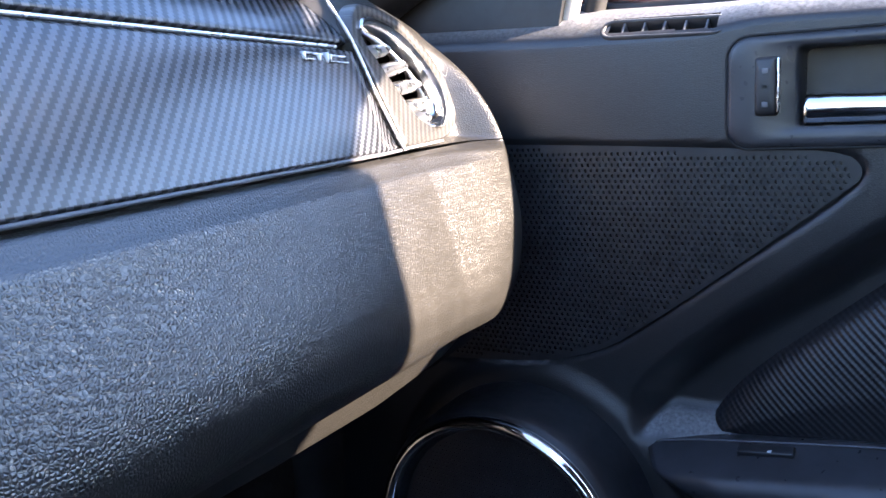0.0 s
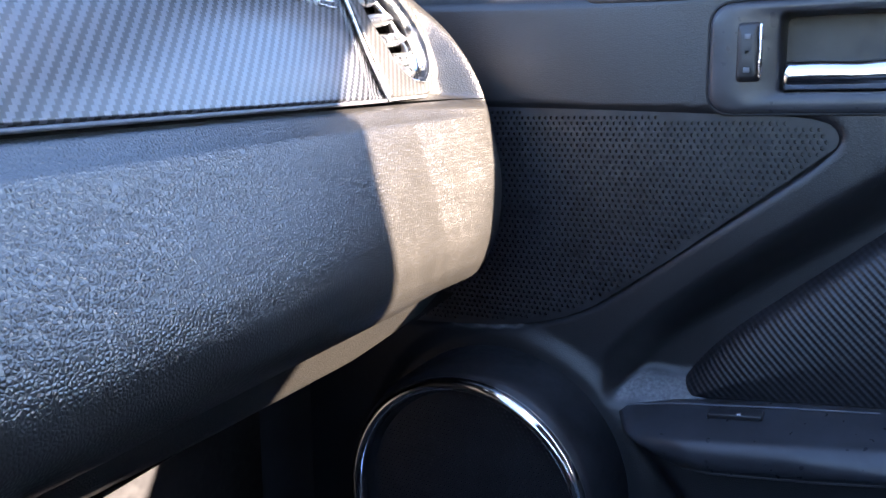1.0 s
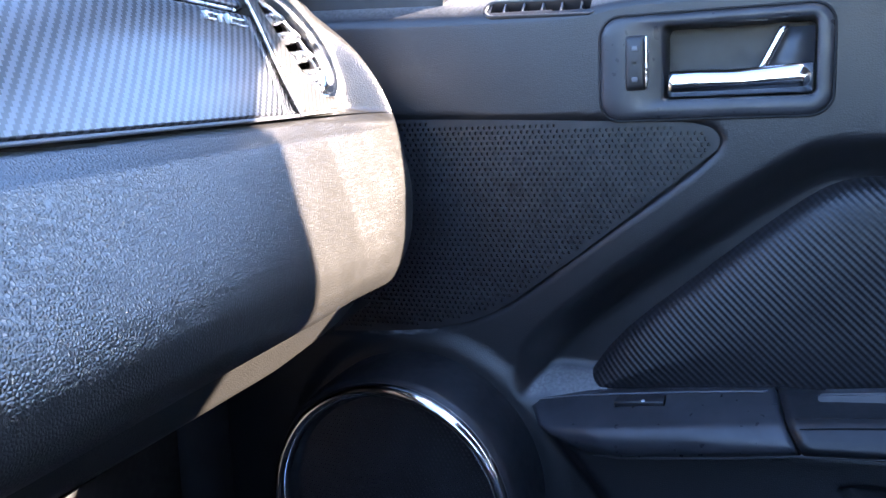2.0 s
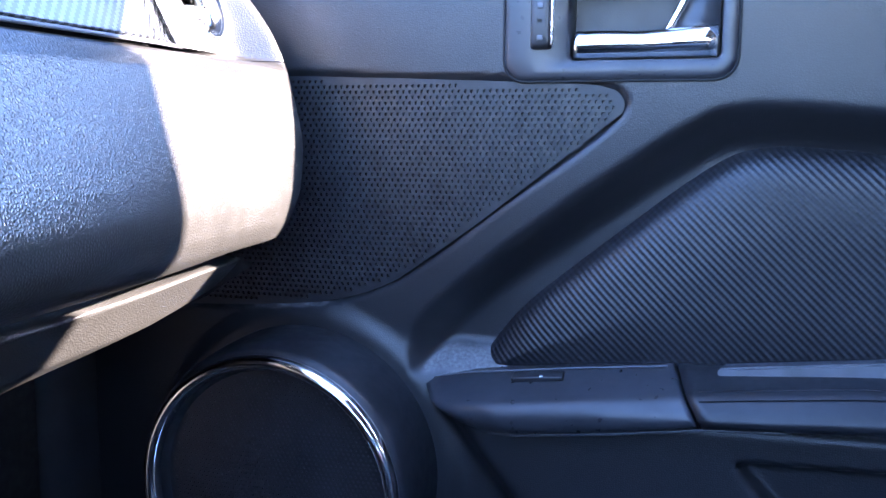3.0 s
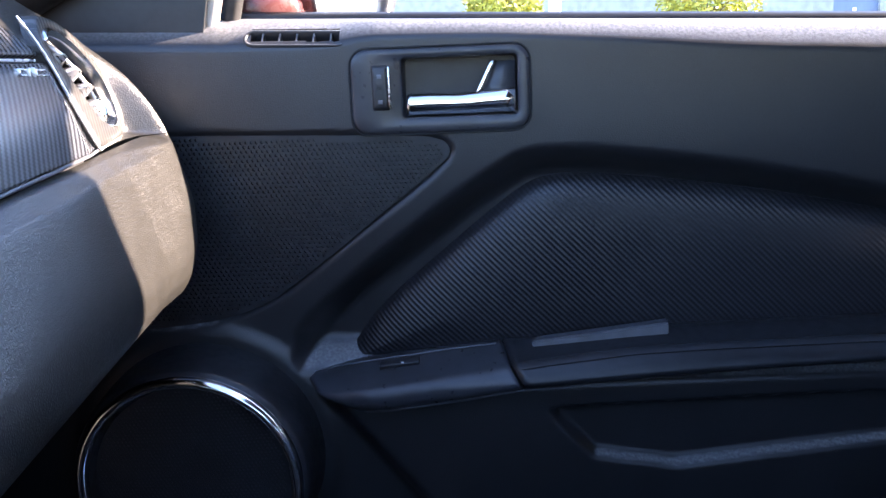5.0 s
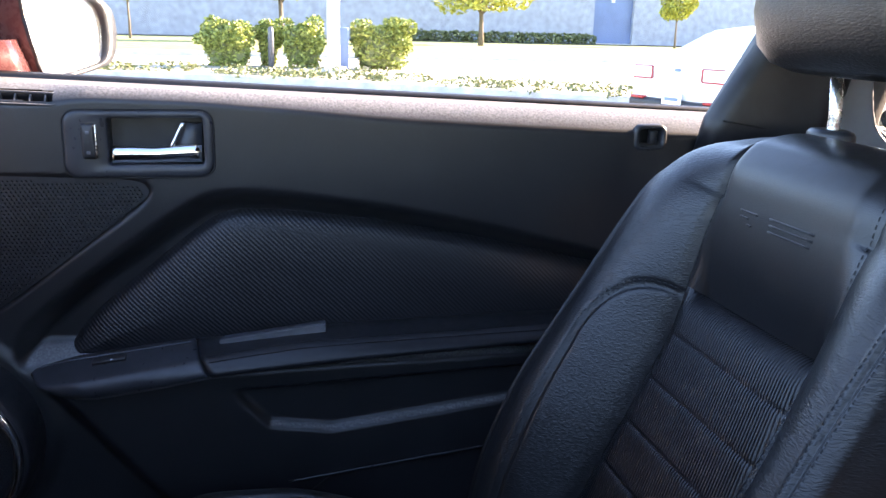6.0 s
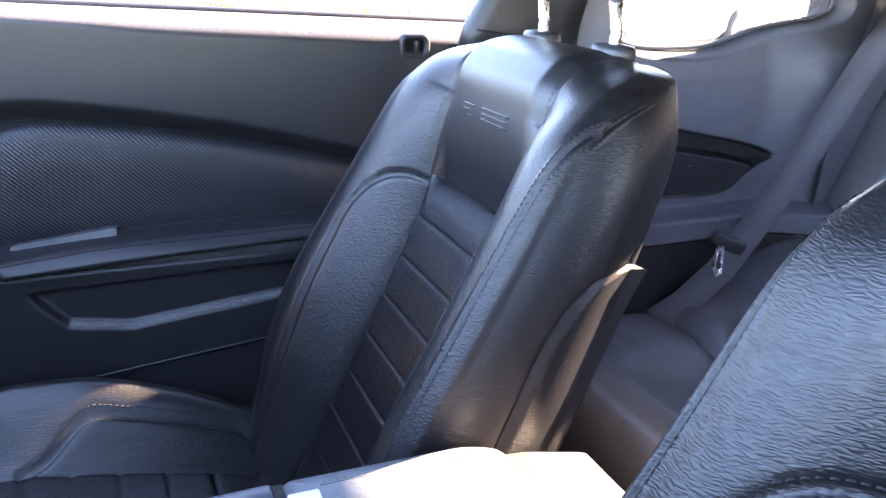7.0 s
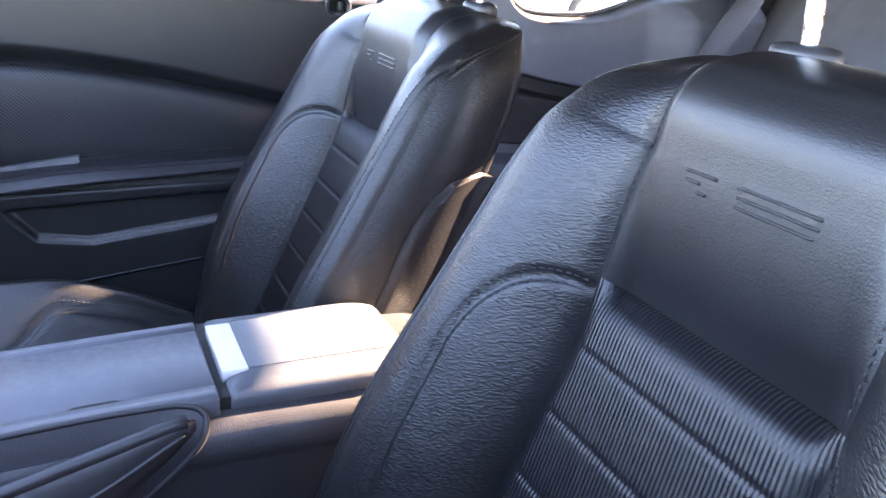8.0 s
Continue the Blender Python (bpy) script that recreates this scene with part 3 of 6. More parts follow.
bmesh.ops.bevel(cup, geom=cup.edges[:], offset=0.0015, segments=2, affect="EDGES")
part("pull_cup", cup, M_CUP, door, "satin grey pull-cup liner")
TILT = Matrix.Translation((0.7350, 0.500, 0.6392)) @ Matrix.Rotation(radians(-14), 4, "Y") @ Matrix.Rotation(radians(-6.5), 4, "X")
switch = part("window_switch", box((-0.006, -0.021, -0.004), (0.006, 0.021, 0.0020), 0.0012, m=TILT), M_BLACK, door, "black window switch")
part("switch_mark", box((-0.005, -0.005, 0.0018), (-0.002, -0.002, 0.0024), 0.0003, m=TILT), M_SILVER, switch)

# door release: framed plate, recess, chrome lever, lock rocker
def rect_loop(y0, y1, z0, z1, r, n=6):
    pts = []
    for cy, cz, a0 in ((y1 - r, z1 - r, 0), (y0 + r, z1 - r, 90), (y0 + r, z0 + r, 180), (y1 - r, z0 + r, 270)):
        pts += [(cy + r * math.cos(radians(a0 + 90 * k / n)), cz + r * math.sin(radians(a0 + 90 * k / n))) for k in range(n + 1)]
    return pts


def frame_plate(levels):
    """Rounded rectangles, each (y0, y1, z0, z1, radius, x), joined one to the next."""
    return loft([[(x, *p) for p in rect_loop(y0, y1, z0, z1, r)] for y0, y1, z0, z1, r, x in levels], cap=False)


plate = part("release_plate", frame_plate([(0.3595, 0.5335, 0.8715, 0.9545, 0.0165, 0.7560), (0.3605, 0.5325, 0.8725, 0.9535, 0.016, 0.7405),
                                           (0.364, 0.529, 0.876, 0.950, 0.014, 0.7392), (0.3695, 0.4850, 0.8850, 0.9465, 0.006, 0.7388),
                                           (0.3715, 0.4830, 0.8870, 0.9445, 0.005, 0.7410), (0.3725, 0.4815, 0.8880, 0.9432, 0.005, 0.772)]),
             M_SATIN, door, "smooth black door-release surround")
part("release_groove", tube([(0.7412, *p) for p in rect_loop(0.3595, 0.5335, 0.8715, 0.9545, 0.0165)], 0.0011, 6, closed=True), M_DARK, plate)
part("release_recess", box((0.770, 0.371, 0.886), (0.774, 0.4835, 0.945)), M_BLACK, plate, "dark recess behind the lever")
lever = part("release_lever", loft([[(0.744 + a, y, 0.8880 + b * h * 1.3) for a, b in ((0, 0.10), (-0.003, 0.35), (-0.0035, 0.6), (-0.001, 0.9), (0.006, 1.0), (0.012, 0.8), (0.012, 0.1), (0.006, 0.0))]
                                   for y, h in ((0.3745, 0.019), (0.385, 0.0195), (0.40, 0.0185), (0.43, 0.0165), (0.46, 0.0175), (0.476, 0.0175), (0.4795, 0.016))]),
             M_CHROME, plate, "polished chrome door-release lever")
part("lever_arm", loft([[(0.745 + a, y + b, z) for a, b in ((0, -0.0035), (-0.002, 0.0), (0, 0.0035), (0.010, 0.003), (0.010, -0.003))]
                        for y, z in ((0.4125, 0.904), (0.408, 0.912), (0.402, 0.924), (0.397, 0.934), (0.395, 0.939))]), M_CHROME, lever, "slanting chrome lever arm")
part("lever_pivot", loft([[(0.752, 0.3735, z), (0.747, 0.3735, z), (0.747, y1, z), (0.754, y1 + 0.001, z)] for z, y1 in ((0.905, 0.409), (0.915, 0.404), (0.926, 0.398), (0.938, 0.393))]),
     M_SATIN, lever, "glossy dark pivot block")
rock = part("lock_switch", frame_plate([(0.4955, 0.5125, 0.8955, 0.9385, 0.003, 0.7390), (0.4965, 0.5115, 0.8965, 0.9375, 0.003, 0.7345),
                                        (0.4985, 0.5100, 0.9000, 0.9350, 0.002, 0.7330), (0.5030, 0.5060, 0.9150, 0.9180, 0.001, 0.7336)]), M_BLACK, plate, "black lock rocker with two pale icons")
for z in (0.904, 0.928):
    part("lock_icon", box((0.7322, 0.502, z - 0.002), (0.7330, 0.5065, z + 0.002), 0.0003), M_GREY, rock)
part("lock_edge", box((0.7335, 0.4945, 0.898), (0.7385, 0.4962, 0.937), 0.0006), M_BRUSHED, rock, "bright edge of the rocker")

# demister slot on the sill
zc, slant = sill_z(0.584) - 0.0205, 0.74
out_n = Vector((-math.cos(slant), 0, math.sin(slant)))
along = Vector((0, 1, 0.042)).normalized()
up_n = along.cross(out_n).normalized() * -1
if up_n.z < 0:
    up_n = -up_n
slot_f = float(shoulder(0.584))
slot_c = Vector((DOOR_X + slot_f * float(np.interp(SHOULDER_Z[-1] - 0.0205 / slot_f, SHOULDER_Z, SHOULDER_X)), 0.584, zc))


def slot_loop(half, r, lift, n=8):
    pts = []
    for sgn, a0 in ((1, -90), (-1, 90)):
        for k in range(n + 1):
            a = radians(a0 + 180 * k / n)
            pts.append(slot_c + along * (sgn * (half - r)) + along * (math.cos(a) * r) + up_n * (math.sin(a) * r) + out_n * lift)
    return pts


slot = part("demister_slot", loft([slot_loop(h, r, l) for h, r, l in ((0.0515, 0.0105, -0.002), (0.051, 0.0100, 0.0012), (0.0495, 0.0088, 0.0016), (0.0478, 0.0074, 0.0004), (0.0470, 0.0068, -0.014))], cap=False),
            M_DOOR, door, "small oval air outlet on the door sill")
part("slot_floor", loft([slot_loop(0.048, 0.0075, -0.0135), slot_loop(0.048, 0.0075, -0.015)]), M_DARK, slot)
for k in range(5):
    c = slot_c + along * (-0.0335 + 0.0165 * k)
    fin = bmesh.new()
    vs = [fin.verts.new(c + along * a + up_n * b + out_n * l) for l in (-0.010, -0.0006) for a, b in ((-0.0007, -0.0072), (0.0007, -0.0072), (0.0007, 0.0072), (-0.0007, 0.0072))]
    for f in ((0, 1, 2, 3), (4, 5, 6, 7), (0, 1, 5, 4), (1, 2, 6, 5), (2, 3, 7, 6), (3, 0, 4, 7)):
        fin.faces.new([vs[i] for i in f])
    part("fin", fin, M_GREY, slot)

# lock knob cup near the rear end of the sill
knob = part("knob_cup", frame_plate([(-0.2505, -0.2015, 0.9000, 0.9365, 0.011, 0.7475), (-0.2495, -0.2025, 0.9010, 0.9355, 0.011, 0.7385), (-0.2455, -0.2065, 0.9050, 0.9315, 0.009, 0.7375),
                                     (-0.2430, -0.2085, 0.9075, 0.9300, 0.008, 0.7430), (-0.2420, -0.2095, 0.9085, 0.9290, 0.008, 0.765)]), M_SATIN, door, "small black lock-knob cup")
part("cup_floor", box((0.760, -0.246, 0.904), (0.764, -0.205, 0.933)), M_DARK, knob)
part("lock_knob", loft([[(0.748 + a * 0.9, -0.232 + b, z) for a, b in ((-0.006, -0.004), (-0.007, 0.003), (0, 0.007), (0.007, 0.003), (0.006, -0.005), (0, -0.008))]
                        for z in (0.908, 0.916, 0.924, 0.9275)]), M_BLACK, knob, "black lock knob")

# sill seal, pane, outer skin
seal = [(y, sill_z(y)) for y in np.linspace(-0.46, 0.78, 30)]
part("window_seal", loft([[(0.7915, y, z - 0.002), (0.7935, y, z + 0.004), (0.799, y, z + 0.007), (0.804, y, z + 0.003), (0.804, y, z - 0.02), (0.7915, y, z - 0.02)] for y, z in seal]), M_BLACK, door, "black rubber window seal")
part("outer_belt", loft([[(0.815, y, z - 0.03), (0.815, y, z - 0.002), (0.822, y, z + 0.001), (0.85, y, z - 0.006), (0.90, y, z - 0.04), (0.935, y, z - 0.20), (0.93, y, z - 0.68), (0.80, y, z - 0.70)] for y, z in
                         [(y, sill_z(y)) for y in np.linspace(-0.46, 0.95, 30)]]), M_RED, door, "red painted outer door skin")
def top_of(y):
    return float(lerp(y, [-0.44, -0.1, 0.25, 0.60, 0.66], [1.265, 1.25, 1.165, 1.12, 1.06]))


pane = part("door_glass", loft([[(0.806, y, sill_z(y) - 0.01), (0.806 - 0.25 * (top_of(y) - sill_z(y)) * 0.25, y, (sill_z(y) + top_of(y)) / 2), (0.806 - 0.25 * (top_of(y) - sill_z(y)), y, top_of(y))] for y in np.linspace(-0.44, 0.64, 20)], closed=False),
            M_GLASS, door, "clear side window glass")
pane.visible_shadow = False
# ---- mirror, sail panel, pillar strips ----
sail = thing("sail_panel", (0.745, 0.70, 0.98), "plain black triangular panel at the mirror base", "trim")
tri = rounded([(0.676, 0.945), (0.676, 0.985), (0.645, 1.103), (0.640, 1.125), (0.622, 1.17), (0.66, 1.215), (0.95, 1.10), (1.02, 0.98), (1.0, 0.945)], 1)
bm = bmesh.new()
near = [bm.verts.new((0.757, y, z)) for y, z in tri]
far = [bm.verts.new((0.778, y, z)) for y, z in tri]
bm.faces.new(near[::-1]), bm.faces.new(far)
for k in range(len(tri)):
    bm.faces.new((near[k], near[(k + 1) % len(tri)], far[(k + 1) % len(tri)], far[k]))
bmesh.ops.recalc_face_normals(bm, faces=bm.faces[:])
part("panel", bm, M_PILLAR, sail)
part("pillar_trim", tube([(0.752, 0.56, 1.165), (0.748, 0.66, 1.118), (0.745, 0.77, 1.063), (0.742, 0.92, 0.985)], 0.030, 14), M_PILLAR, sail, "rounded black pillar trim")
strip = thing("window_frame", (0.745, 0.66, 0.98), "pale sunlit window frame strip with black seal", "trim")
path = [(0.772, 0.677, 0.962), (0.772, 0.672, 0.985), (0.772, 0.643, 1.103), (0.757, 0.60, 1.155), (0.735, 0.48, 1.165), (0.71, 0.28, 1.18)]
part("strip", tube(path, 0.0085, 10), M_STRIP, strip, "pale grey moulded strip")
part("seal", tube([(x + 0.012, y - 0.017, z) for x, y, z in path], 0.0095, 8), M_DARK, strip, "black rubber seal")

mirror = thing("wing_mirror", (0.90, 0.66, 0.97), "red wing mirror with dark rim and silvered glass", "car mirror")
mc, mu, mv = Vector((0.972, 0.562, 1.043)), Vector((0.89, -0.455, 0)).normalized(), Vector((0, 0, 1))
mn = Vector((-0.455, -0.89, 0)).normalized()
GLASS_EDGE = rounded([(-0.104, 0.054), (-0.047, 0.056), (0.024, 0.047), (0.066, 0.030), (0.073, -0.005), (0.069, -0.044), (0.04, -0.050), (-0.019, -0.059), (-0.063, -0.062), (-0.078, -0.047)], 2)
RIM_EDGE = rounded([(-0.112, 0.062), (-0.052, 0.066), (0.015, 0.058), (0.083, 0.038), (0.097, 0.011), (0.097, -0.022), (0.080, -0.050), (0.052, -0.056), (-0.027, -0.068), (-0.073, -0.069)], 2)


def mirror_ring(edge, scale, lift):
    return [mc + mu * (a * scale) + mv * (b * scale) + mn * lift for a, b in edge]


part("housing", loft([mirror_ring(RIM_EDGE, 1.0, 0.010), mirror_ring(RIM_EDGE, 1.03, 0.002), mirror_ring(RIM_EDGE, 1.05, -0.025), mirror_ring(RIM_EDGE, 1.04, -0.065), mirror_ring(RIM_EDGE, 0.97, -0.100), mirror_ring(RIM_EDGE, 0.80, -0.128), mirror_ring(RIM_EDGE, 0.45, -0.145), mirror_ring(RIM_EDGE, 0.02, -0.150)], cap=False), M_SHELL, mirror, "red painted mirror shell, greyed by haze in its colour")
part("rim", loft([mirror_ring(RIM_EDGE, 1.0, 0.0095), mirror_ring(RIM_EDGE, 0.985, 0.015), mirror_ring(GLASS_EDGE, 1.03, 0.013), mirror_ring(GLASS_EDGE, 1.0, 0.004)], cap=False), M_BLACK, mirror, "black rim")
gl = bmesh.new()
gl.faces.new([gl.verts.new(p) for p in mirror_ring(GLASS_EDGE, 1.005, 0.0055)])
bmesh.ops.recalc_face_normals(gl, faces=gl.faces[:])
part("mirror_glass", gl, M_MIRROR, mirror, "silvered mirror glass")
part("foot", loft([[(x, y, z) for y, z in ((0.585 + s, 0.976), (0.70, 0.976), (0.70, 1.02 + s), (0.60 + s, 1.03))] for x, s in ((0.80, 0.0), (0.86, 0.005), (0.94, 0.01))]), M_SHELL, mirror, "red mirror foot")

# ---- dashboard ----
RIGHT_Z = [0.690, 0.735, 0.749, 0.768, 0.79, 0.815, 0.84, 0.86, 0.885, 0.91, 0.935, 0.96, 0.985, 1.0, 1.02]
RIGHT_X = [0.60, 0.637, 0.653, 0.672, 0.685, 0.694, 0.701, 0.705, 0.711, 0.714, 0.712, 0.703, 0.690, 0.675, 0.65]
FACE_Z = [0.735, 0.742, 0.748, 0.757, 0.768, 0.780, 0.795, 0.81, 0.83, 0.85, 0.865, 0.869, 0.8725, 0.8835, 0.887, 0.905, 0.92, 0.935, 0.95, 1.0, 1.02]
FACE_Y = [0.712, 0.693, 0.681, 0.6725, 0.6680, 0.6670, 0.6692, 0.6732, 0.6795, 0.6862, 0.6915, 0.6933, 0.6968, 0.7048, 0.7060, 0.7116, 0.7174, 0.7241, 0.732, 0.785, 0.81]


def vent_y(X, Z):
    """Face of the end vent, turned a little to the door and leaning back."""
    return 0.714 + 0.16 * (X - 0.56) + 0.35 * (Z - 0.90) + 2.2 * np.maximum(Z - 0.94, 0) ** 2


def seam_z(X):
    return 0.872 + 0.039 * (X - 0.27)


def dash_y(X, Z):
    tilt = (seam_z(X) - 0.8845) * smooth(Z, 0.78, 0.85) * (1 - smooth(Z, 0.89, 0.955))
    y = curve(Z - tilt, FACE_Z, FACE_Y) - 0.10 * np.maximum(0.57 - X, 0) + 0.10 * np.maximum(0.22 - X, 0)
    round_y = curve(Z, [0.735, 0.76, 0.79, 0.815, 0.86, 0.885, 0.91, 0.937, 0.98, 1.02], [0.712, 0.681, 0.673, 0.675, 0.688, 0.698, 0.711, 0.730, 0.772, 0.83])
    y = y + (round_y - y) * smooth(X, 0.610, 0.680)
    y = y + smooth(X, 0.525, 0.562) * (1 - smooth(X, 0.674, 0.698)) * smooth(Z, 0.878, 0.890) * np.maximum(vent_y(X, Z) + 0.004 - y, 0)
    d = np.clip(curve(Z, RIGHT_Z, RIGHT_X) - X, 0, 0.024)
    return y + 0.024 - np.sqrt(np.maximum(0.024 ** 2 - (0.024 - d) ** 2, 0))


PLATE = [(0.542, 0.962), (0.558, 0.978), (0.584, 0.988), (0.606, 0.987), (0.633, 0.981), (0.655, 0.967), (0.672, 0.949), (0.682, 0.929), (0.681, 0.910), (0.665, 0.897), (0.640, 0.889), (0.566, 0.8855)]


def joint_x(Z):
    """Where the carbon trim ends against the vent."""
    return lerp(Z, [0.8835, 0.9227, 0.9626, 0.9846, 1.01], [0.5645, 0.5502, 0.541, 0.5317, 0.522])


def dash_sheet(lo, hi, x0, nz, nx=260, edge=0.004, bottom=True, topedge=True, x1=None, keep=None, turn=0.008):
    def fn(T, V):
        guess = x0 + T * ((0.67 if x1 is None else 0.557) - x0)
        Z = lo(guess) + (hi(guess) - lo(guess)) * V
        X = x0 + T * ((curve(Z, RIGHT_Z, RIGHT_X) if x1 is None else x1(Z)) - x0)
        Y = dash_y(X, Z)
        if bottom:
            Y = Y + turn * (1 - smooth(Z - lo(guess), 0, edge)) ** 2 * (1 - smooth(X, 0.645, 0.685))
        if topedge:
            Y = Y + turn * (1 - smooth(hi(guess) - Z, 0, edge)) ** 2 * (1 - smooth(X, 0.645, 0.685))
        return X, Y, Z
    ts = 1 - (1 - np.linspace(0, 1, nx)) ** 1.6
    test = None
    if keep is not None:
        def test(T, V):
            X, Y, Z = fn(T, V)
            return keep(X, Z)
    return sheet(ts, np.linspace(0, 1, nz), fn, test)


dash = thing("dashboard", (0.3, 0.75, 0.70), "black grained dashboard with carbon-weave trim above the glovebox", "dashboard")
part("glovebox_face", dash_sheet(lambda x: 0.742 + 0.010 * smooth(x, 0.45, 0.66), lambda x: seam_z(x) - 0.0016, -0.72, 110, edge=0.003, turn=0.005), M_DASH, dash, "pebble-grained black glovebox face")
weave = part("carbon_trim", dash_sheet(lambda x: seam_z(x) + 0.0016, lambda x: 0.9515 + 0 * x, -0.72, 60, edge=0.0016, x1=joint_x, turn=0.002), M_DASH_WEAVE, dash, "grey carbon-weave trim panel")
part("upper_trim", dash_sheet(lambda x: 0.9545 + 0 * x, lambda x: 1.006 + 0 * x, -0.72, 24, x1=joint_x), M_DASH_WEAVE, dash, "carbon-weave upper trim")
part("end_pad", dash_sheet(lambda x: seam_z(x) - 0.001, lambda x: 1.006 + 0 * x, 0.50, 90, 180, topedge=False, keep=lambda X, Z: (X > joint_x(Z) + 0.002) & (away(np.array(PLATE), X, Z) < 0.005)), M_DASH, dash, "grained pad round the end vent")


def backing(T, V):
    Z = 0.745 + V * 0.26
    X = -0.72 + T * (curve(Z, RIGHT_Z, RIGHT_X) - 0.002 + 0.72)
    return X, dash_y(X, Z) + 0.010, Z


# Near-black sheet draws the shade behind the trim gaps.
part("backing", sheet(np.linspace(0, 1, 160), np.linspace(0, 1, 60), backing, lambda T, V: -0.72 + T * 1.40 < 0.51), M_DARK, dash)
part("trim_bead", tube([(x, float(dash_y(np.array(x), np.array(0.953))) - 0.0006, 0.953) for x in np.linspace(-0.1, 0.522, 70)], 0.0011, 6), M_SILVER, dash, "thin bright bead")
part("seam_lip", tube([(x, float(dash_y(np.array(x), np.array(seam_z(x)))) + 0.0016, seam_z(x) + 0.0003) for x in np.linspace(-0.1, 0.572, 70)], 0.0013, 6), M_GREY, dash)


def end_wall(T, V):
    Z = 0.738 + T * 0.275
    X = curve(Z, RIGHT_Z, RIGHT_X) + 0.006 * np.sin(V * 3.0)
    Y = dash_y(X, Z) + V * 0.36
    return X + 0 * V, Y, Z


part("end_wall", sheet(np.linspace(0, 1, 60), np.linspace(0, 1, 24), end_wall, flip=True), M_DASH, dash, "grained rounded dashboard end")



def band_low(X):
    return lerp(X, [0.2, 0.36, 0.42, 0.47, 0.55, 0.61, 0.64, 0.656], [0.615, 0.632, 0.655, 0.674, 0.688, 0.701, 0.709, 0.729])


def lower_band(T, V):
    X = -0.72 + T * 1.376
    zb, zt = band_low(X), lerp(X, [0.2, 0.45, 0.54, 0.656], [0.722, 0.726, 0.730, 0.737])
    Z = zb + (zt - zb) * V
    Y = 0.716 + np.minimum(zt - Z, 0.034) * 0.7 + np.maximum(zt - Z - 0.034, 0) * 1.7 + 0.022 * (1 - smooth(zt - Z, 0, 0.0035)) ** 2 + 0.012 * (1 - smooth(Z - zb, 0, 0.008)) ** 2
    return X, Y, Z


part("lower_band", sheet(np.linspace(0, 1, 240), np.linspace(0, 1, 24), lower_band), M_DASH, dash, "dusty black lower dash edge")


def under_dash(T, V):
    X = -0.72 + T * 1.376
    return X, 0.742 + (0.70 - band_low(X)) * 1.2 + V * 0.4, band_low(X) + 0.002 + 0.03 * V


part("under_panel", sheet(np.linspace(0, 1, 60), np.linspace(0, 1, 8), under_dash), M_BLACK, dash)


def top_pad(T, V):
    X = -0.74 + T * 1.46
    Z = 1.004 + 0.045 * np.sin(np.clip(V * 2.2, 0, 1.57)) - 0.02 * V
    Y = 0.752 - 0.08 * np.maximum(0.53 - X, 0) * (1 - V) + V * 0.42 + 0.10 * smooth(X, 0.52, 0.66) * (1 - V)
    return X, Y, Z


# Both pads take a plastic darker than the dash vinyl, painted for shade.
part("top_pad", sheet(np.linspace(0, 1, 60), np.linspace(0, 1, 24), top_pad), M_DOOR_SOFT, dash, "black grained dash top pad, shade put into its colour")
part("corner_pad", loft([[(x, y, z) for y, z in ((0.835 - s, 0.985), (0.85 - s, 1.012), (0.89, 1.022), (0.95, 1.02), (0.95, 0.90), (0.86, 0.90))] for x, s in ((0.50, 0.02), (0.58, 0.01), (0.66, 0.0), (0.735, 0.0))]), M_DOOR_SOFT, dash, "black corner pad by the pillar, shade put into its colour")

# badge: five plain silver marks on the trim
badge = part("badge", box((0.476, 0.7200, 0.9415), (0.4765, 0.7202, 0.9418)), M_SILVER, weave, "silver badge on the trim")


def on_dash(x, z, lift=0.0):
    return Vector((x, float(dash_y(np.array(x), np.array(z))) - lift, z))


for a, b, zz0, zz1 in ((0.477, 0.487, 0.9425, 0.9435), (0.477, 0.487, 0.9465, 0.9475), (0.477, 0.4785, 0.9425, 0.9475), (0.4895, 0.4985, 0.9462, 0.9472), (0.493, 0.4945, 0.9422, 0.947),
                     (0.5015, 0.5025, 0.9415, 0.948), (0.505, 0.514, 0.9422, 0.943), (0.505, 0.514, 0.946, 0.947), (0.505, 0.5062, 0.9422, 0.947), (0.5165, 0.525, 0.942, 0.9428), (0.5165, 0.525, 0.9458, 0.9468)):
    p, q = on_dash(a, zz0), on_dash(b, zz1)
    part("badge_bar", box((a, min(p.y, q.y) - 0.0012, zz0), (b, max(p.y, q.y) + 0.001, zz1), 0.0002, 1), M_SILVER, badge)

# end vent: weave surround, wide chrome crescent, slats
def evenly(points, n):
    """n points at even steps along an open line."""
    p = np.array(points, float)
    at = np.concatenate([[0], np.cumsum(np.linalg.norm(np.diff(p, axis=0), axis=1))])
    want = np.linspace(0, at[-1], n)
    return np.stack([curve(want, at, p[:, k]) for k in (0, 1)], 1)


def on_vent(x, z, lift=0.0):
    return Vector((x, float(vent_y(np.array(x), np.array(z))) - lift, z))


CRESCENT_OUT = [(0.5625, 0.9705), (0.570, 0.976), (0.585, 0.979), (0.601, 0.9775), (0.627, 0.970), (0.648, 0.955), (0.662, 0.940), (0.671, 0.924), (0.668, 0.911), (0.655, 0.902), (0.640, 0.897), (0.624, 0.898)]
CRESCENT_IN = [(0.5590, 0.9650), (0.570, 0.9645), (0.590, 0.9616), (0.610, 0.953), (0.627, 0.941), (0.637, 0.930), (0.642, 0.9195), (0.638, 0.9085), (0.623, 0.9005)]
OPEN_LEFT = [(0.623, 0.899), (0.605, 0.9046), (0.5866, 0.923), (0.570, 0.943), (0.559, 0.960), (0.5590, 0.965)]
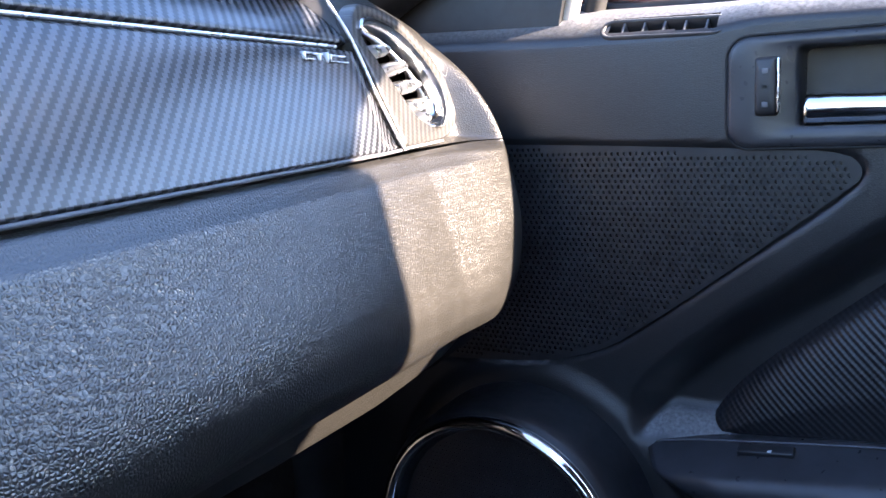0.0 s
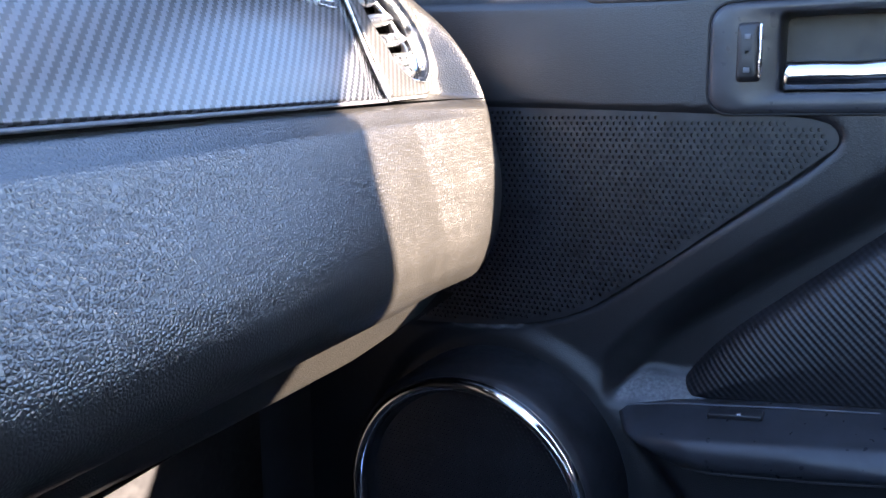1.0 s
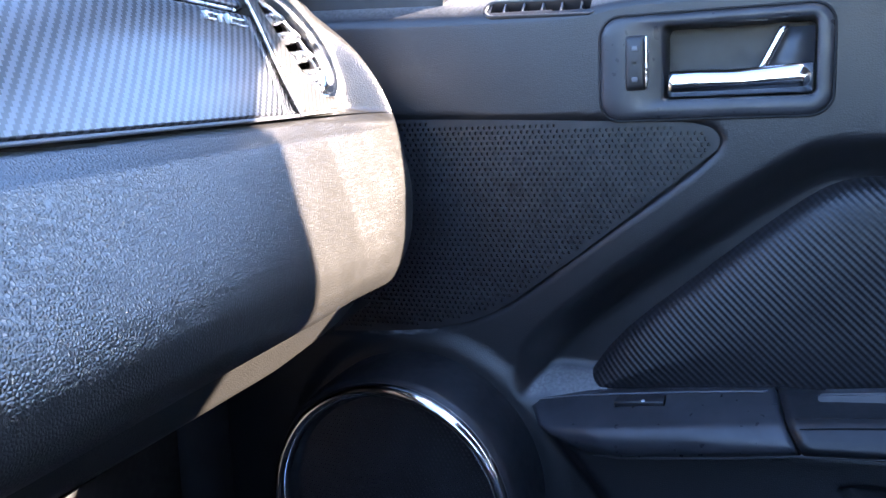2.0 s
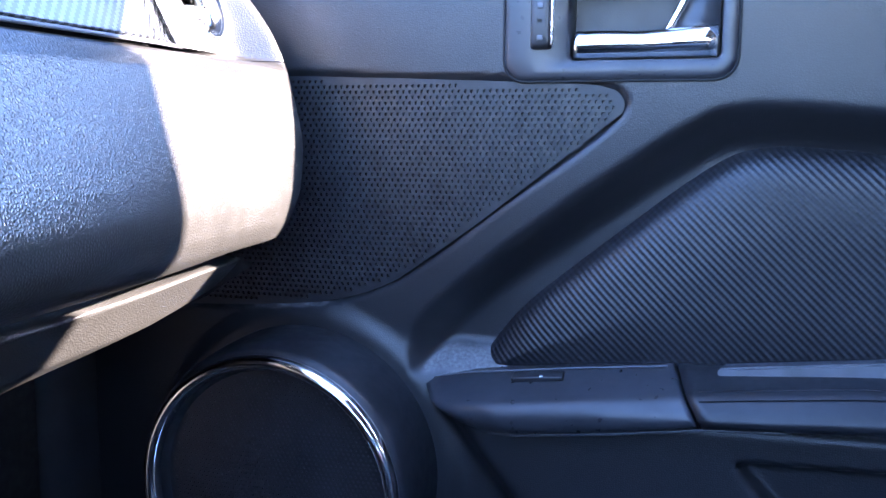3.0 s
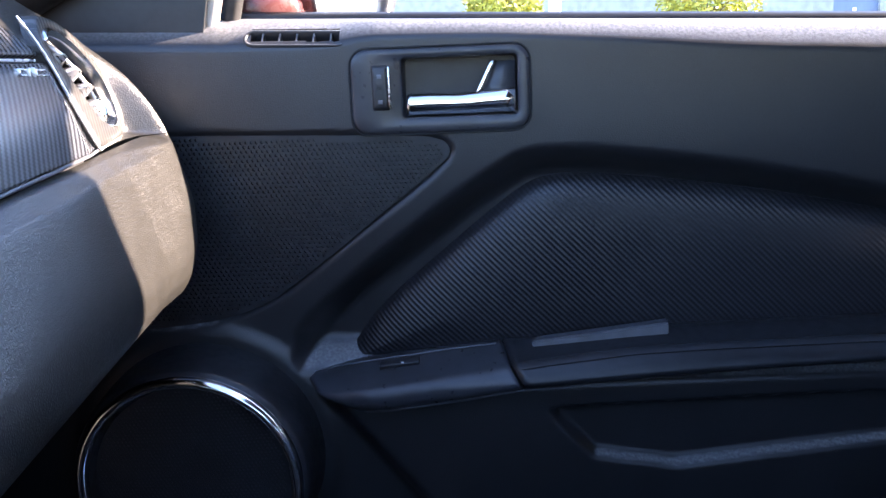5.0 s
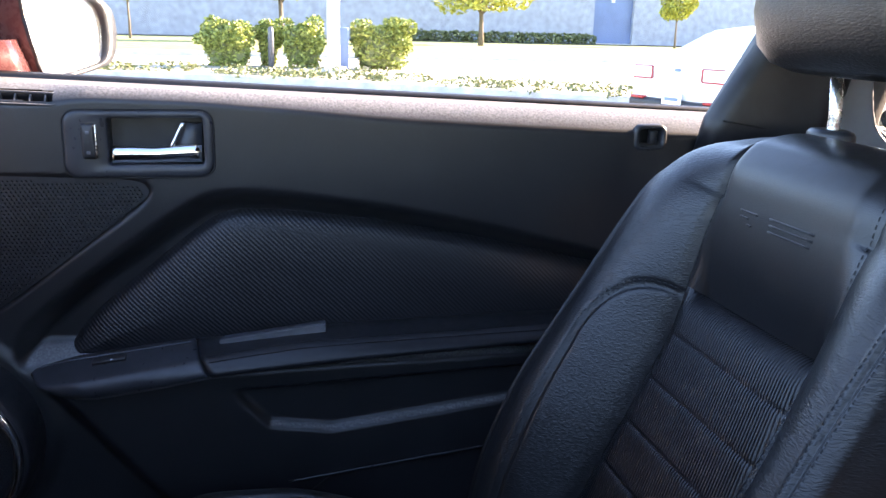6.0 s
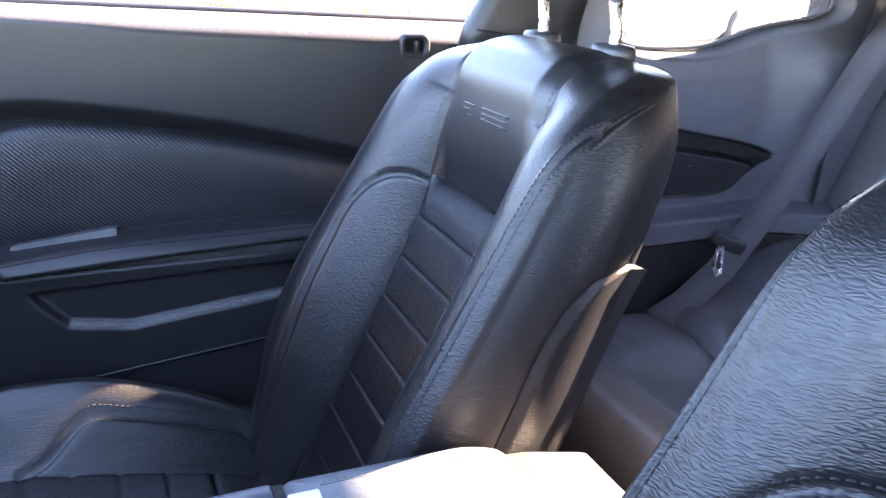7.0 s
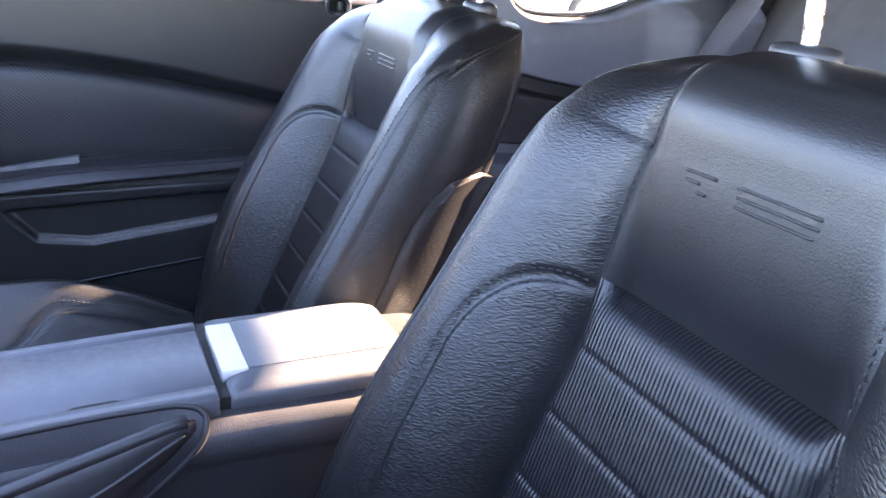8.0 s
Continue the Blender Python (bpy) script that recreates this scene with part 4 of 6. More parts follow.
outer = np.concatenate([evenly(PLATE, 80), evenly([PLATE[-1], PLATE[0]], 31)[1:-1]])
inner = np.concatenate([evenly(CRESCENT_OUT, 80), evenly(OPEN_LEFT, 31)[1:-1]])
vent = part("air_vent", loft([[on_vent(x, z, -0.010) for x, z in outer], [on_vent(x, z, 0.0) for x, z in outer], [on_vent(x, z, 0.0022) for x, z in outer * 0.96 + inner * 0.04], [on_vent(x, z, 0.0028) for x, z in outer * 0.86 + inner * 0.14],
                              [on_vent(x, z, 0.0020) for x, z in inner], [on_vent(x, z, -0.026) for x, z in inner]], cap=False), M_VENT_WEAVE_SUN, dash, "weave-covered vent surround, washed by sun in its colour")
vf = bmesh.new()
vf.faces.new([vf.verts.new(on_vent(x, z, -0.024)) for x, z in inner])
bmesh.ops.triangulate(vf, faces=vf.faces[:])
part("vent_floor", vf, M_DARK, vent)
co, ci = evenly(CRESCENT_OUT, 70), evenly(CRESCENT_IN, 70)
part("chrome_arc", loft([[on_vent(*(co[k] * (1 - f) + ci[k] * f), lift) for f, lift in ((0.0, 0.0005), (0.06, 0.0034), (0.25, 0.0046), (0.55, 0.0030), (0.85, -0.001), (1.0, -0.005), (1.0, -0.016), (0.0, -0.010))] for k in range(70)]), M_CHROME, vent, "wide polished chrome crescent")
left, right = evenly(OPEN_LEFT[::-1], 60), evenly(CRESCENT_IN, 60)
for k, (fa, fb) in enumerate(((0.17, 0.36), (0.34, 0.54), (0.52, 0.68), (0.70, 0.80), (0.86, 0.90))):
    a, b = left[int(fa * 59)], right[int(fb * 59)]
    rows = []
    for f in np.linspace(-0.04, 1.04, 14):
        x, z = a * (1 - f) + b * f
        high = 0.0050 * (1 - 0.35 * abs(2 * f - 1) ** 3)
        p = on_vent(x, z, -0.004)
        rows.append([p + Vector((0, dy, dz * high)) for dy, dz in ((-0.001, -0.9), (-0.003, -0.2), (-0.001, 0.7), (0.004, 1.0), (0.012, 0.9), (0.014, 0.3), (0.006, -0.6))])
    part("slat", loft(rows), M_SLAT, vent, "silver vent slat")
line = [(0.5317, 0.9846), (0.541, 0.9626), (0.5502, 0.9227), (0.5645, 0.8835)]
part("trim_line", tube([Vector((x, min(on_vent(x, z).y, float(dash_y(np.array(x), np.array(z)))) - 0.0012, z)) for x, z in evenly(line, 30)], 0.0012, 6), M_SILVER, vent, "thin bright joint line")
part("foot_line", tube([on_vent(x, z, 0.001) for x, z in evenly([(0.567, 0.8845), (0.600, 0.8858), (0.636, 0.8875)], 16)], 0.0010, 6), M_SILVER, vent, "thin bright joint line")


# ---- front seats ----
SEAT = Vector((0.360, 0.060, 0.400))
LEAN = radians(26.0)
UP, FWD = Vector((0, -math.sin(LEAN), math.cos(LEAN))), Vector((0, math.cos(LEAN), math.sin(LEAN)))
JOINT = 0.442
V_TOP = 0.652


def seat_point(u, v, w):
    return SEAT.x + u, SEAT.y + v * UP.y + w * FWD.y, SEAT.z + v * UP.z + w * FWD.z


def half_width(v):
    return curve(v, [-0.06, 0.1, 0.25, 0.40, 0.48, 0.54, 0.58, 0.605, 0.627, 0.643, V_TOP], [0.225, 0.242, 0.244, 0.237, 0.232, 0.225, 0.215, 0.201, 0.182, 0.160, 0.134])


def seam_u(v):
    return curve(v, [-0.06, 0.30, 0.46, 0.60, 0.66], [0.124, 0.119, 0.119, 0.118, 0.104])


def back_w(v):
    return curve(v, [-0.06, 0.3, 0.46, 0.53, 0.58, 0.61, 0.635, V_TOP], [-0.118, -0.114, -0.112, -0.108, -0.102, -0.098, -0.096, -0.090])


def insert_w(v):
    low = curve(v, [-0.06, 0.1, 0.44], [-0.030, -0.028, -0.023])
    cells = (JOINT + 0.001 - v) / 0.0548
    pad = 0.0026 * (1 - np.abs(2 * (cells - np.floor(cells)) - 1) ** 26) - 0.0012 - 0.015 * np.clip((v - JOINT + 0.034) / 0.034, 0, 1) ** 2.4
    high = curve(v, [0.44, 0.455, 0.48, 0.51, 0.545, 0.580, 0.608, 0.630, 0.645, V_TOP], [-0.0395, -0.0300, -0.017, -0.006, 0.004, 0.011, 0.004, -0.017, -0.045, -0.090])
    return np.where(v < JOINT, low + pad, high)


ARC_U, ARC_V, ARC_H = 0.061, 0.330, 0.101


def arc_gap(u, v):
    """Distance to the seam that crosses a bolster and runs down its front."""
    a = np.abs(u)
    r = np.sqrt(((a - 0.119) / ARC_U) ** 2 + ((v - ARC_V) / ARC_H) ** 2)
    return np.where(v > ARC_V, np.abs(r - 1) * 0.078, np.abs(a - 0.119 - ARC_U + 0.006 * smooth(ARC_V - v, 0, 0.25)))


def front_w(u, v):
    a, us, W = np.abs(u), seam_u(v), half_width(v)
    crest_u = W - 0.036
    crest = curve(v, [-0.06, 0.05, 0.15, 0.23, 0.32, 0.42, 0.50, 0.53, 0.56, 0.58, 0.60, 0.618, 0.635, V_TOP], [0.012, 0.032, 0.052, 0.056, 0.050, 0.042, 0.036, 0.031, 0.020, 0.010, -0.006, -0.028, -0.050, -0.090])
    inner = insert_w(v)
    edge = -0.030 + (np.where(v < 0.545, -0.002, inner - 0.009) + 0.030) * smooth(v, 0.36, 0.545)
    w = np.where(a < us, inner + (edge - 0.002 - inner) * smooth(a, us - 0.024, us), edge + (crest - edge) * np.sin(np.clip((a - us) / np.maximum(crest_u - us, 1e-4), 0, 1) * 1.5708) ** 0.85)
    t = np.clip((a - W + 0.018) / 0.018, 0, 1)
    drop = np.minimum(0.018, np.maximum(crest - back_w(v), 0.0) * 0.55)
    out = np.clip((a - crest_u) / 0.036, 0, 1)
    w = np.where(a > crest_u, crest - 0.004 * out ** 2 - drop * (1 - np.sqrt(np.maximum(1 - t ** 2, 0))), w)
    groove = 0.0045 * np.exp(-((a - us) / 0.0035) ** 2) + np.where(a > us, 0.0060 * np.exp(-(arc_gap(u, v) / 0.0034) ** 2), 0)
    return w - groove * smooth(V_TOP - v, 0.0, 0.02)


def front_sheet(ulo, uhi, vs, nu, power=1.0):
    """Part of the backrest's face between two seams given as functions of height."""
    def fn(T, V):
        U = ulo(V) + (uhi(V) - ulo(V)) * T
        return seat_point(U, V, front_w(U, V))
    return sheet(np.linspace(0, 1, nu) ** power, vs, fn)


def flank_u(f, v):
    """How far the flank stands out from its front edge, going back: full, then turning in."""
    return (0.013 * np.sin(f * np.pi) - 0.012 * f ** 2.5) * smooth(v, 0.645, 0.50)


def seam_t(v):
    """Where the edge seam runs: on the bolster's front edge, then back over the top corner."""
    return curve(v, [-0.06, 0.40, 0.48, 0.54, 0.58, 0.61, 0.630, 0.645], [0.86, 0.86, 0.88, 0.95, 1.08, 1.30, 1.55, 1.90])


def wrap_point(side, T, V):
    """Bolster of one side: 0 at its seam, 1 at the front edge, 2 at the rear edge, 3 on the back."""
    us, W = seam_u(V), half_width(V)
    groove = 0.0030 * np.exp(-((T - seam_t(V)) / 0.016) ** 2) - 0.0011 * np.exp(-((np.abs(T - seam_t(V)) - 0.042) / 0.022) ** 2)
    U = us + (W - us) * np.clip(T, 0, 1)
    wf = front_w(U, V) - groove * (T < 1)
    wm, wb = front_w(W, V), back_w(V)
    f = np.clip(T - 1, 0, 1)
    turn = np.minimum(0.018, np.maximum(wm - wb, 0.0) * 0.4)
    U = np.where(T > 1, W + flank_u(f, V) - groove, U)
    Wd = np.where(T > 1, wm + (wb + turn - wm) * f, wf)
    g = np.clip(T - 2, 0, 1)
    U = np.where(T > 2, W + flank_u(1.0, V) - 0.022 * (1 - np.cos(g * 1.57)), U)
    Wd = np.where(T > 2, wb + turn - turn * np.sin(g * 1.57), Wd)
    return seat_point(side * U, V, Wd)


def wrap_sheet(side, vs):
    ts = np.concatenate([np.linspace(0, 0.6, 26), np.linspace(0.61, 1, 56), np.linspace(1.008, 1.3, 38), np.linspace(1.312, 2, 56), np.linspace(2.1, 3, 8)])
    return sheet(ts, vs, lambda T, V: wrap_point(side, T, V), flip=side < 0)


def back_sheet(vs):
    def fn(T, V):
        U = (half_width(V) + flank_u(1.0, V) - 0.022) * T
        return seat_point(U, V, back_w(V) - 0.012 * (1 - T ** 2) * smooth(V_TOP - V, 0, 0.1))
    return sheet(np.linspace(-1, 1, 20), vs, fn, flip=True)


CUSH_Y = [0.0, 0.07, 0.19, 0.30, 0.37, 0.44, 0.49, 0.52]


def cushion_z(U, Y):
    a = np.abs(U)
    crest = curve(Y, CUSH_Y, [0.40, 0.432, 0.488, 0.517, 0.519, 0.495, 0.455, 0.385])
    mid = curve(Y, CUSH_Y, [0.345, 0.365, 0.395, 0.415, 0.425, 0.425, 0.410, 0.360])
    cells = (Y - 0.02) / 0.058
    mid = mid + np.where(Y < 0.40, 0.005 * (1 - np.abs(2 * (cells - np.floor(cells)) - 1) ** 9), 0.004) * (a < 0.156)
    z = np.where(a < 0.155, mid, mid + (crest - mid) * smooth(a, 0.15, 0.222))
    t = np.clip((a - 0.225) / 0.037, 0, 1)
    z = np.where(a > 0.225, crest - 0.05 * (1 - np.sqrt(np.maximum(1 - t ** 2, 0))), z)
    gap = 0.004 * np.exp(-((a - 0.155) / 0.003) ** 2) + 0.004 * np.exp(-((Y - 0.40) / 0.003) ** 2) * (a < 0.155)
    line = np.abs(a - (0.158 + 0.038 * smooth(Y, 0.03, 0.10) - 0.036 * smooth(Y, 0.27, 0.37)))
    return z - gap - 0.0060 * np.exp(-(line / 0.0046) ** 2) * (Y < 0.37) * (a > 0.155)


def cushion_sheet(u0, u1, nu, y0=0.0, y1=0.52, ny=110):
    return sheet(np.linspace(u0, u1, nu), np.linspace(y0, y1, ny), lambda U, Y: (SEAT.x + U, Y, cushion_z(U, Y)))


def build_seat(label):
    seat = thing("car_seat", (SEAT.x, 0.20, 0.22), label, "car seat", "front seats")
    low, high = np.concatenate([np.linspace(-0.06, JOINT - 0.0001, 220)]), np.concatenate([np.linspace(JOINT, 0.60, 60), 0.602 + (V_TOP - 0.602) * np.sin(np.linspace(0, 1.5708, 40))])
    every = np.concatenate([np.linspace(-0.06, 0.60, 190), 0.603 + (V_TOP - 0.603) * np.sin(np.linspace(0, 1.5708, 40))])
    back = part("backrest_insert", front_sheet(lambda v: -seam_u(v), seam_u, low, 44), M_SEAT_WEAVE, seat, "ribbed black carbon-weave seat insert")
    upper = part("backrest_panel", front_sheet(lambda v: -seam_u(v), seam_u, high, 44), M_SEAT_SMOOTH, seat, "smooth black leather upper panel")
    for side in (1, -1):
        bol = part("backrest_bolster", wrap_sheet(side, every), M_SEAT, seat, "creased black leather side bolster")
        # threads either side of the seams
        lines = []
        vs = np.linspace(0.06, ARC_V, 90)
        us = 0.119 + ARC_U - 0.006 * smooth(ARC_V - vs, 0, 0.25)
        run = list(zip(us, vs)) + [(0.119 + ARC_U * math.cos(a), ARC_V + ARC_H * math.sin(a)) for a in np.linspace(0.05, 1.5, 60)]
        for off in (-0.0042, 0.0042):
            pts = []
            for i, (u, v) in enumerate(run):
                u2, v2 = run[min(i + 1, len(run) - 1)] if i < len(run) - 1 else run[i - 1]
                d = Vector((u2 - u, v2 - v, 0)).normalized() * (1 if i < len(run) - 1 else -1)
                uu, vv = u - d.y * off, v + d.x * off
                pts.append(seat_point(side * uu, vv, float(front_w(np.array(uu), np.array(vv))) + 0.0003))
            lines.append(stitches(pts, tuple(FWD + Vector((side * 0.3, 0, 0)))))
        vv = np.linspace(JOINT + 0.01, 0.62, 110)
        pts = [seat_point(side * (float(seam_u(v)) - 0.0055), v, float(front_w(np.array(float(seam_u(v)) - 0.0055), np.array(v))) + 0.0003) for v in vv]
        lines.append(stitches(pts, tuple(FWD), 0.0042, 0.0030, 0.0013, lift=0.0004))
        flank = []
        vv = np.linspace(0.03, 0.628, 240)
        for off in (-0.042, 0.042):
            at = seam_t(vv) + off
            ups = [FWD * float(np.clip(1.25 - t, 0, 1)) + Vector((side, 0, 0)) * float(np.clip(t - 0.5, 0.2, 1)) for t in at]
            pts = [Vector(wrap_point(side, np.array(t), np.array(v))) + up.normalized() * 0.0002 for t, v, up in zip(at, vv, ups)]
            flank.append(stitches(pts, ups, 0.0036, 0.0024, 0.0012, lift=0.0006))
        part("stitching", joined(lines + flank), M_STITCH, bol, "dark seam stitching", kind="stuff")

        # moulded cover low on the flank
        def cover(T, V):
            W, wb = half_width(V), back_w(V)
            wf = lerp(V, [-0.06, 0.20, 0.34, 0.376, 0.404, 0.436, 0.452, 0.458, 0.464], [-0.020, -0.027, -0.024, -0.026, -0.032, -0.048, -0.070, -0.081, -0.098])
            Wd = wf + (wb - 0.004 - wf) * T
            wm = front_w(W, V)
            f = np.clip((wm - Wd) / np.maximum(wm - wb - 0.018, 0.02), 0, 1)
            U = W + flank_u(f, V) + 0.0058 - 0.0045 * (1 - smooth(wf - Wd, -0.001, 0.014)) - 0.016 * smooth(T, 0.92, 1.0)
            return seat_point(side * U, V, Wd)
        part("side_cover", sheet(np.linspace(0, 1, 34) ** 1.5, np.concatenate([np.linspace(-0.06, 0.42, 70), np.linspace(0.423, 0.464, 24)]), cover, flip=side < 0),
             M_SEAT, seat, "moulded black leather cover on the seat flank")
        part("cushion_bolster", cushion_sheet(side * 0.155, side * 0.262, 46) if side > 0 else cushion_sheet(-0.262, -0.155, 46), M_SEAT, seat, "black leather cushion bolster")
        ys = np.linspace(0.03, 0.37, 120)
        threads = []
        for off in (-0.0045, 0.0045):
            a = 0.158 + 0.038 * smooth(ys, 0.03, 0.10) - 0.036 * smooth(ys, 0.27, 0.37) + off
            threads.append(stitches([(SEAT.x + side * u, y, float(cushion_z(np.array(u), np.array(y))) + 0.0004) for u, y in zip(a, ys)], (0, 0, 1)))
        part("cushion_stitching", joined(threads), M_STITCH, seat, "dark cushion stitching", kind="stuff")
        skirt = sheet(np.linspace(0.0, 0.52, 40), np.linspace(0, 1, 10),
                      lambda Y, T: (SEAT.x + side * (0.262 - 0.02 * T), Y, cushion_z(np.full_like(Y, 0.262), Y) * (1 - T) + 0.28 * T), flip=side > 0)
        part("cushion_side", skirt, M_SEAT, seat)
    part("back_shell", back_sheet(every), M_SEAT, seat, "black leather seat back")
    part("cushion_insert", cushion_sheet(-0.155, 0.155, 50, 0.0, 0.40), M_SEAT_WEAVE, seat, "ribbed black carbon-weave cushion insert")
    part("cushion_front", cushion_sheet(-0.155, 0.155, 50, 0.4, 0.52, 30), M_SEAT_SMOOTH, seat, "smooth leather cushion front")
    part("front_fall", sheet(np.linspace(-0.262, 0.262, 40), np.linspace(0, 1, 8), lambda U, T: (SEAT.x + U, 0.52 + 0.01 * np.sin(T * 3), cushion_z(U, np.full_like(U, 0.52)) * (1 - T) + 0.28 * T), flip=True), M_SEAT_SMOOTH, seat)
    part("seat_base", box((SEAT.x - 0.20, 0.02, 0.215), (SEAT.x + 0.20, 0.46, 0.34), 0.02), M_BLACK, seat, "black seat base and rails")
    # pressed mark on the upper panel: plain raised bars
    for u0, u1, v0 in ((0.062, 0.032, 0.5395), (0.060, 0.046, 0.5335), (0.046, 0.038, 0.5275), (0.012, -0.056, 0.5405), (0.010, -0.056, 0.5345), (0.010, -0.054, 0.5285)):
        row = [seat_point(u, v0, float(front_w(np.array(u), np.array(v0))) + 0.0001) for u in np.linspace(u0, u1, 10)]
        part("pressed_bar", tube([Vector(p) + FWD * 0.0003 for p in row], 0.0011, 8), M_SEAT_SMOOTH, upper)
    # headrest
    part("headrest", loft([[(SEAT.x + a * hw, y0 + b * dp - 0.045 * (z - 1.02), z) for a, b in [(math.copysign(abs(math.cos(t)) ** 0.55, math.cos(t)), math.copysign(abs(math.sin(t)) ** 0.7, math.sin(t))) for t in np.linspace(0, 2 * math.pi, 56, endpoint=False)]]
                                  for z, hw, dp, y0 in ((1.022, 0.060, 0.020, -0.262), (1.024, 0.105, 0.036, -0.260), (1.032, 0.135, 0.046, -0.256), (1.05, 0.150, 0.055, -0.252), (1.085, 0.158, 0.060, -0.250),
                                                       (1.13, 0.156, 0.058, -0.250), (1.17, 0.146, 0.052, -0.252), (1.195, 0.125, 0.042, -0.256), (1.206, 0.085, 0.026, -0.262), (1.209, 0.03, 0.01, -0.264))]),
                M_SEAT, seat, "black leather headrest")
    for u in (0.080, -0.080):
        foot = Vector((SEAT.x + u, -0.281, 0.948))
        part("headrest_post", tube([foot + Vector((0, 0.030, -0.05)), foot, foot + Vector((0, -0.002, 0.03)), foot + Vector((0, 0.004, 0.09))], 0.0066, 14), M_BRUSHED, seat, "chrome headrest post")
        base = Vector((SEAT.x + u, -0.281, 0.960))
        part("post_collar", loft([[base + Vector((math.cos(t) * r * 1.35, math.sin(t) * r, h + 0.04 * math.sin(t) * r)) for t in np.linspace(0, 2 * math.pi, 24, endpoint=False)] for r, h in ((0.0215, -0.014), (0.0215, 0.001), (0.019, 0.005), (0.012, 0.0065), (0.007, 0.0065))]),
             M_SATIN, seat, "black plastic post collar")
    return seat


passenger = build_seat("black leather front seat with ribbed carbon-weave insert")
driver = copy_thing(passenger, pose(SEAT.x - 0.747, 0.20 + 0.025, 0.22 + 0.020))
tagged(driver, "black leather driver seat with ribbed carbon-weave insert")

# ---- centre console ----
console = thing("centre_console", (0.0, 0.1, 0.22), "grey-black centre console with padded lid and handbrake", "console")
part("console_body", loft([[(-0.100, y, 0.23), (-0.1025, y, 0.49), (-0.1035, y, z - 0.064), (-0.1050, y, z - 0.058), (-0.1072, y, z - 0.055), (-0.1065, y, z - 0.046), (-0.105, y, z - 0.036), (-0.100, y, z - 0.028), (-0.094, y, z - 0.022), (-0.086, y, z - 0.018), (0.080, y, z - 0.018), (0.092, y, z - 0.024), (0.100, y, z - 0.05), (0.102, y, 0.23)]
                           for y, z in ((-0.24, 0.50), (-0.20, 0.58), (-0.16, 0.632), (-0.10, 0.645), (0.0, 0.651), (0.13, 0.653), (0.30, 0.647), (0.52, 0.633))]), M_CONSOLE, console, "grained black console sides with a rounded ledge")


def rounded_box_loop(x0, x1, y0, y1, r0, r1):
    """Loop of a slab with its rear corners rounded by r0 and its front ones by r1."""
    pts = []
    for cx, cy, r, a in ((x1 - r1, y1 - r1, r1, 0), (x0 + r1, y1 - r1, r1, 90), (x0 + r0, y0 + r0, r0, 180), (x1 - r0, y0 + r0, r0, 270)):
        pts += [(cx + r * math.cos(radians(a + k)), cy + r * math.sin(radians(a + k))) for k in np.linspace(0, 90, 9)]
    return pts


def lid_z(x, y):
    return 0.6565 - 0.006 * float(smooth(np.array(abs(x)), 0.050, 0.084)) + 0.0025 * (1 - (x / 0.085) ** 2) - 0.25 * max(0.0, -0.02 - y) ** 1.5


lid_rows = []
for inset, lift in ((0.004, -0.022), (0.0, -0.017), (0.0, -0.009), (0.0012, -0.005), (0.004, -0.0015), (0.008, 0.0)):
    lid_rows.append([(x, y, lid_z(x, y) + lift) for x, y in rounded_box_loop(-0.085 + inset, 0.080 - inset, -0.062 + inset, 0.1255 - inset, 0.034, 0.006)])
for k in (0.92, 0.84, 0.72, 0.60, 0.45, 0.3, 0.12):
    lid_rows.append([(-0.0025 + (x + 0.0025) * k, 0.032 + (y - 0.032) * k, lid_z(-0.0025 + (x + 0.0025) * k, 0.032 + (y - 0.032) * k)) for x, y in rounded_box_loop(-0.077, 0.072, -0.054, 0.1175, 0.034, 0.006)])
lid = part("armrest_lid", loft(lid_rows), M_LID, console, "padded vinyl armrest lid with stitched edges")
for x in (0.052, -0.053):
    part("lid_seam", tube([(x, y, lid_z(x, y) - 0.0002) for y in np.linspace(-0.045, 0.099, 30)], 0.0008, 6), M_GREY, lid, "narrow lid seam")
    part("lid_stitching", stitches([(x * 1.05, y, lid_z(x * 1.05, y) + 0.0003) for y in np.linspace(-0.045, 0.098, 60)], (0, 0, 1), 0.0028, 0.0030, 0.0008, lift=0.0004), M_STITCH, lid, "stitched seam", kind="stuff")
part("lid_latch", loft([[(x, y, 0.3 * lid_z(0.0, 0.11) + 0.7 * lid_z(x, 0.11) + h) for x, y in rounded_box_loop(-0.056 + g, 0.046 - g, 0.1015 + g, 0.1265 - g * 0.3, 0.0016, 0.0016)] for g, h in ((0, -0.012), (0, 0.0003), (0.0006, 0.0010), (0.0014, 0.0012))]), M_LATCH_GLARE, lid, "smooth grey lid latch")
# Near-black block draws the shade between lid and deck.
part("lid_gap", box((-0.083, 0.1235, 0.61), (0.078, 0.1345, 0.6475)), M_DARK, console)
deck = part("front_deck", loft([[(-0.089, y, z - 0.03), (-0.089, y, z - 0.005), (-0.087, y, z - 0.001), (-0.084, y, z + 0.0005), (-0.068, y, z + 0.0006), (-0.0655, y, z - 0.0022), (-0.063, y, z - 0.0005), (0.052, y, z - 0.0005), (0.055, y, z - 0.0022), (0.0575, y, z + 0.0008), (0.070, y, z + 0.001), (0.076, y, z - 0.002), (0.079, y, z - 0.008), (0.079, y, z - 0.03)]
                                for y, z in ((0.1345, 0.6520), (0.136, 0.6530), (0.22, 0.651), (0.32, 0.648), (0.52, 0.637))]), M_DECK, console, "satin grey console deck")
for f in deck.data.polygons:
    f.use_smooth = abs(f.normal.y) < 0.5
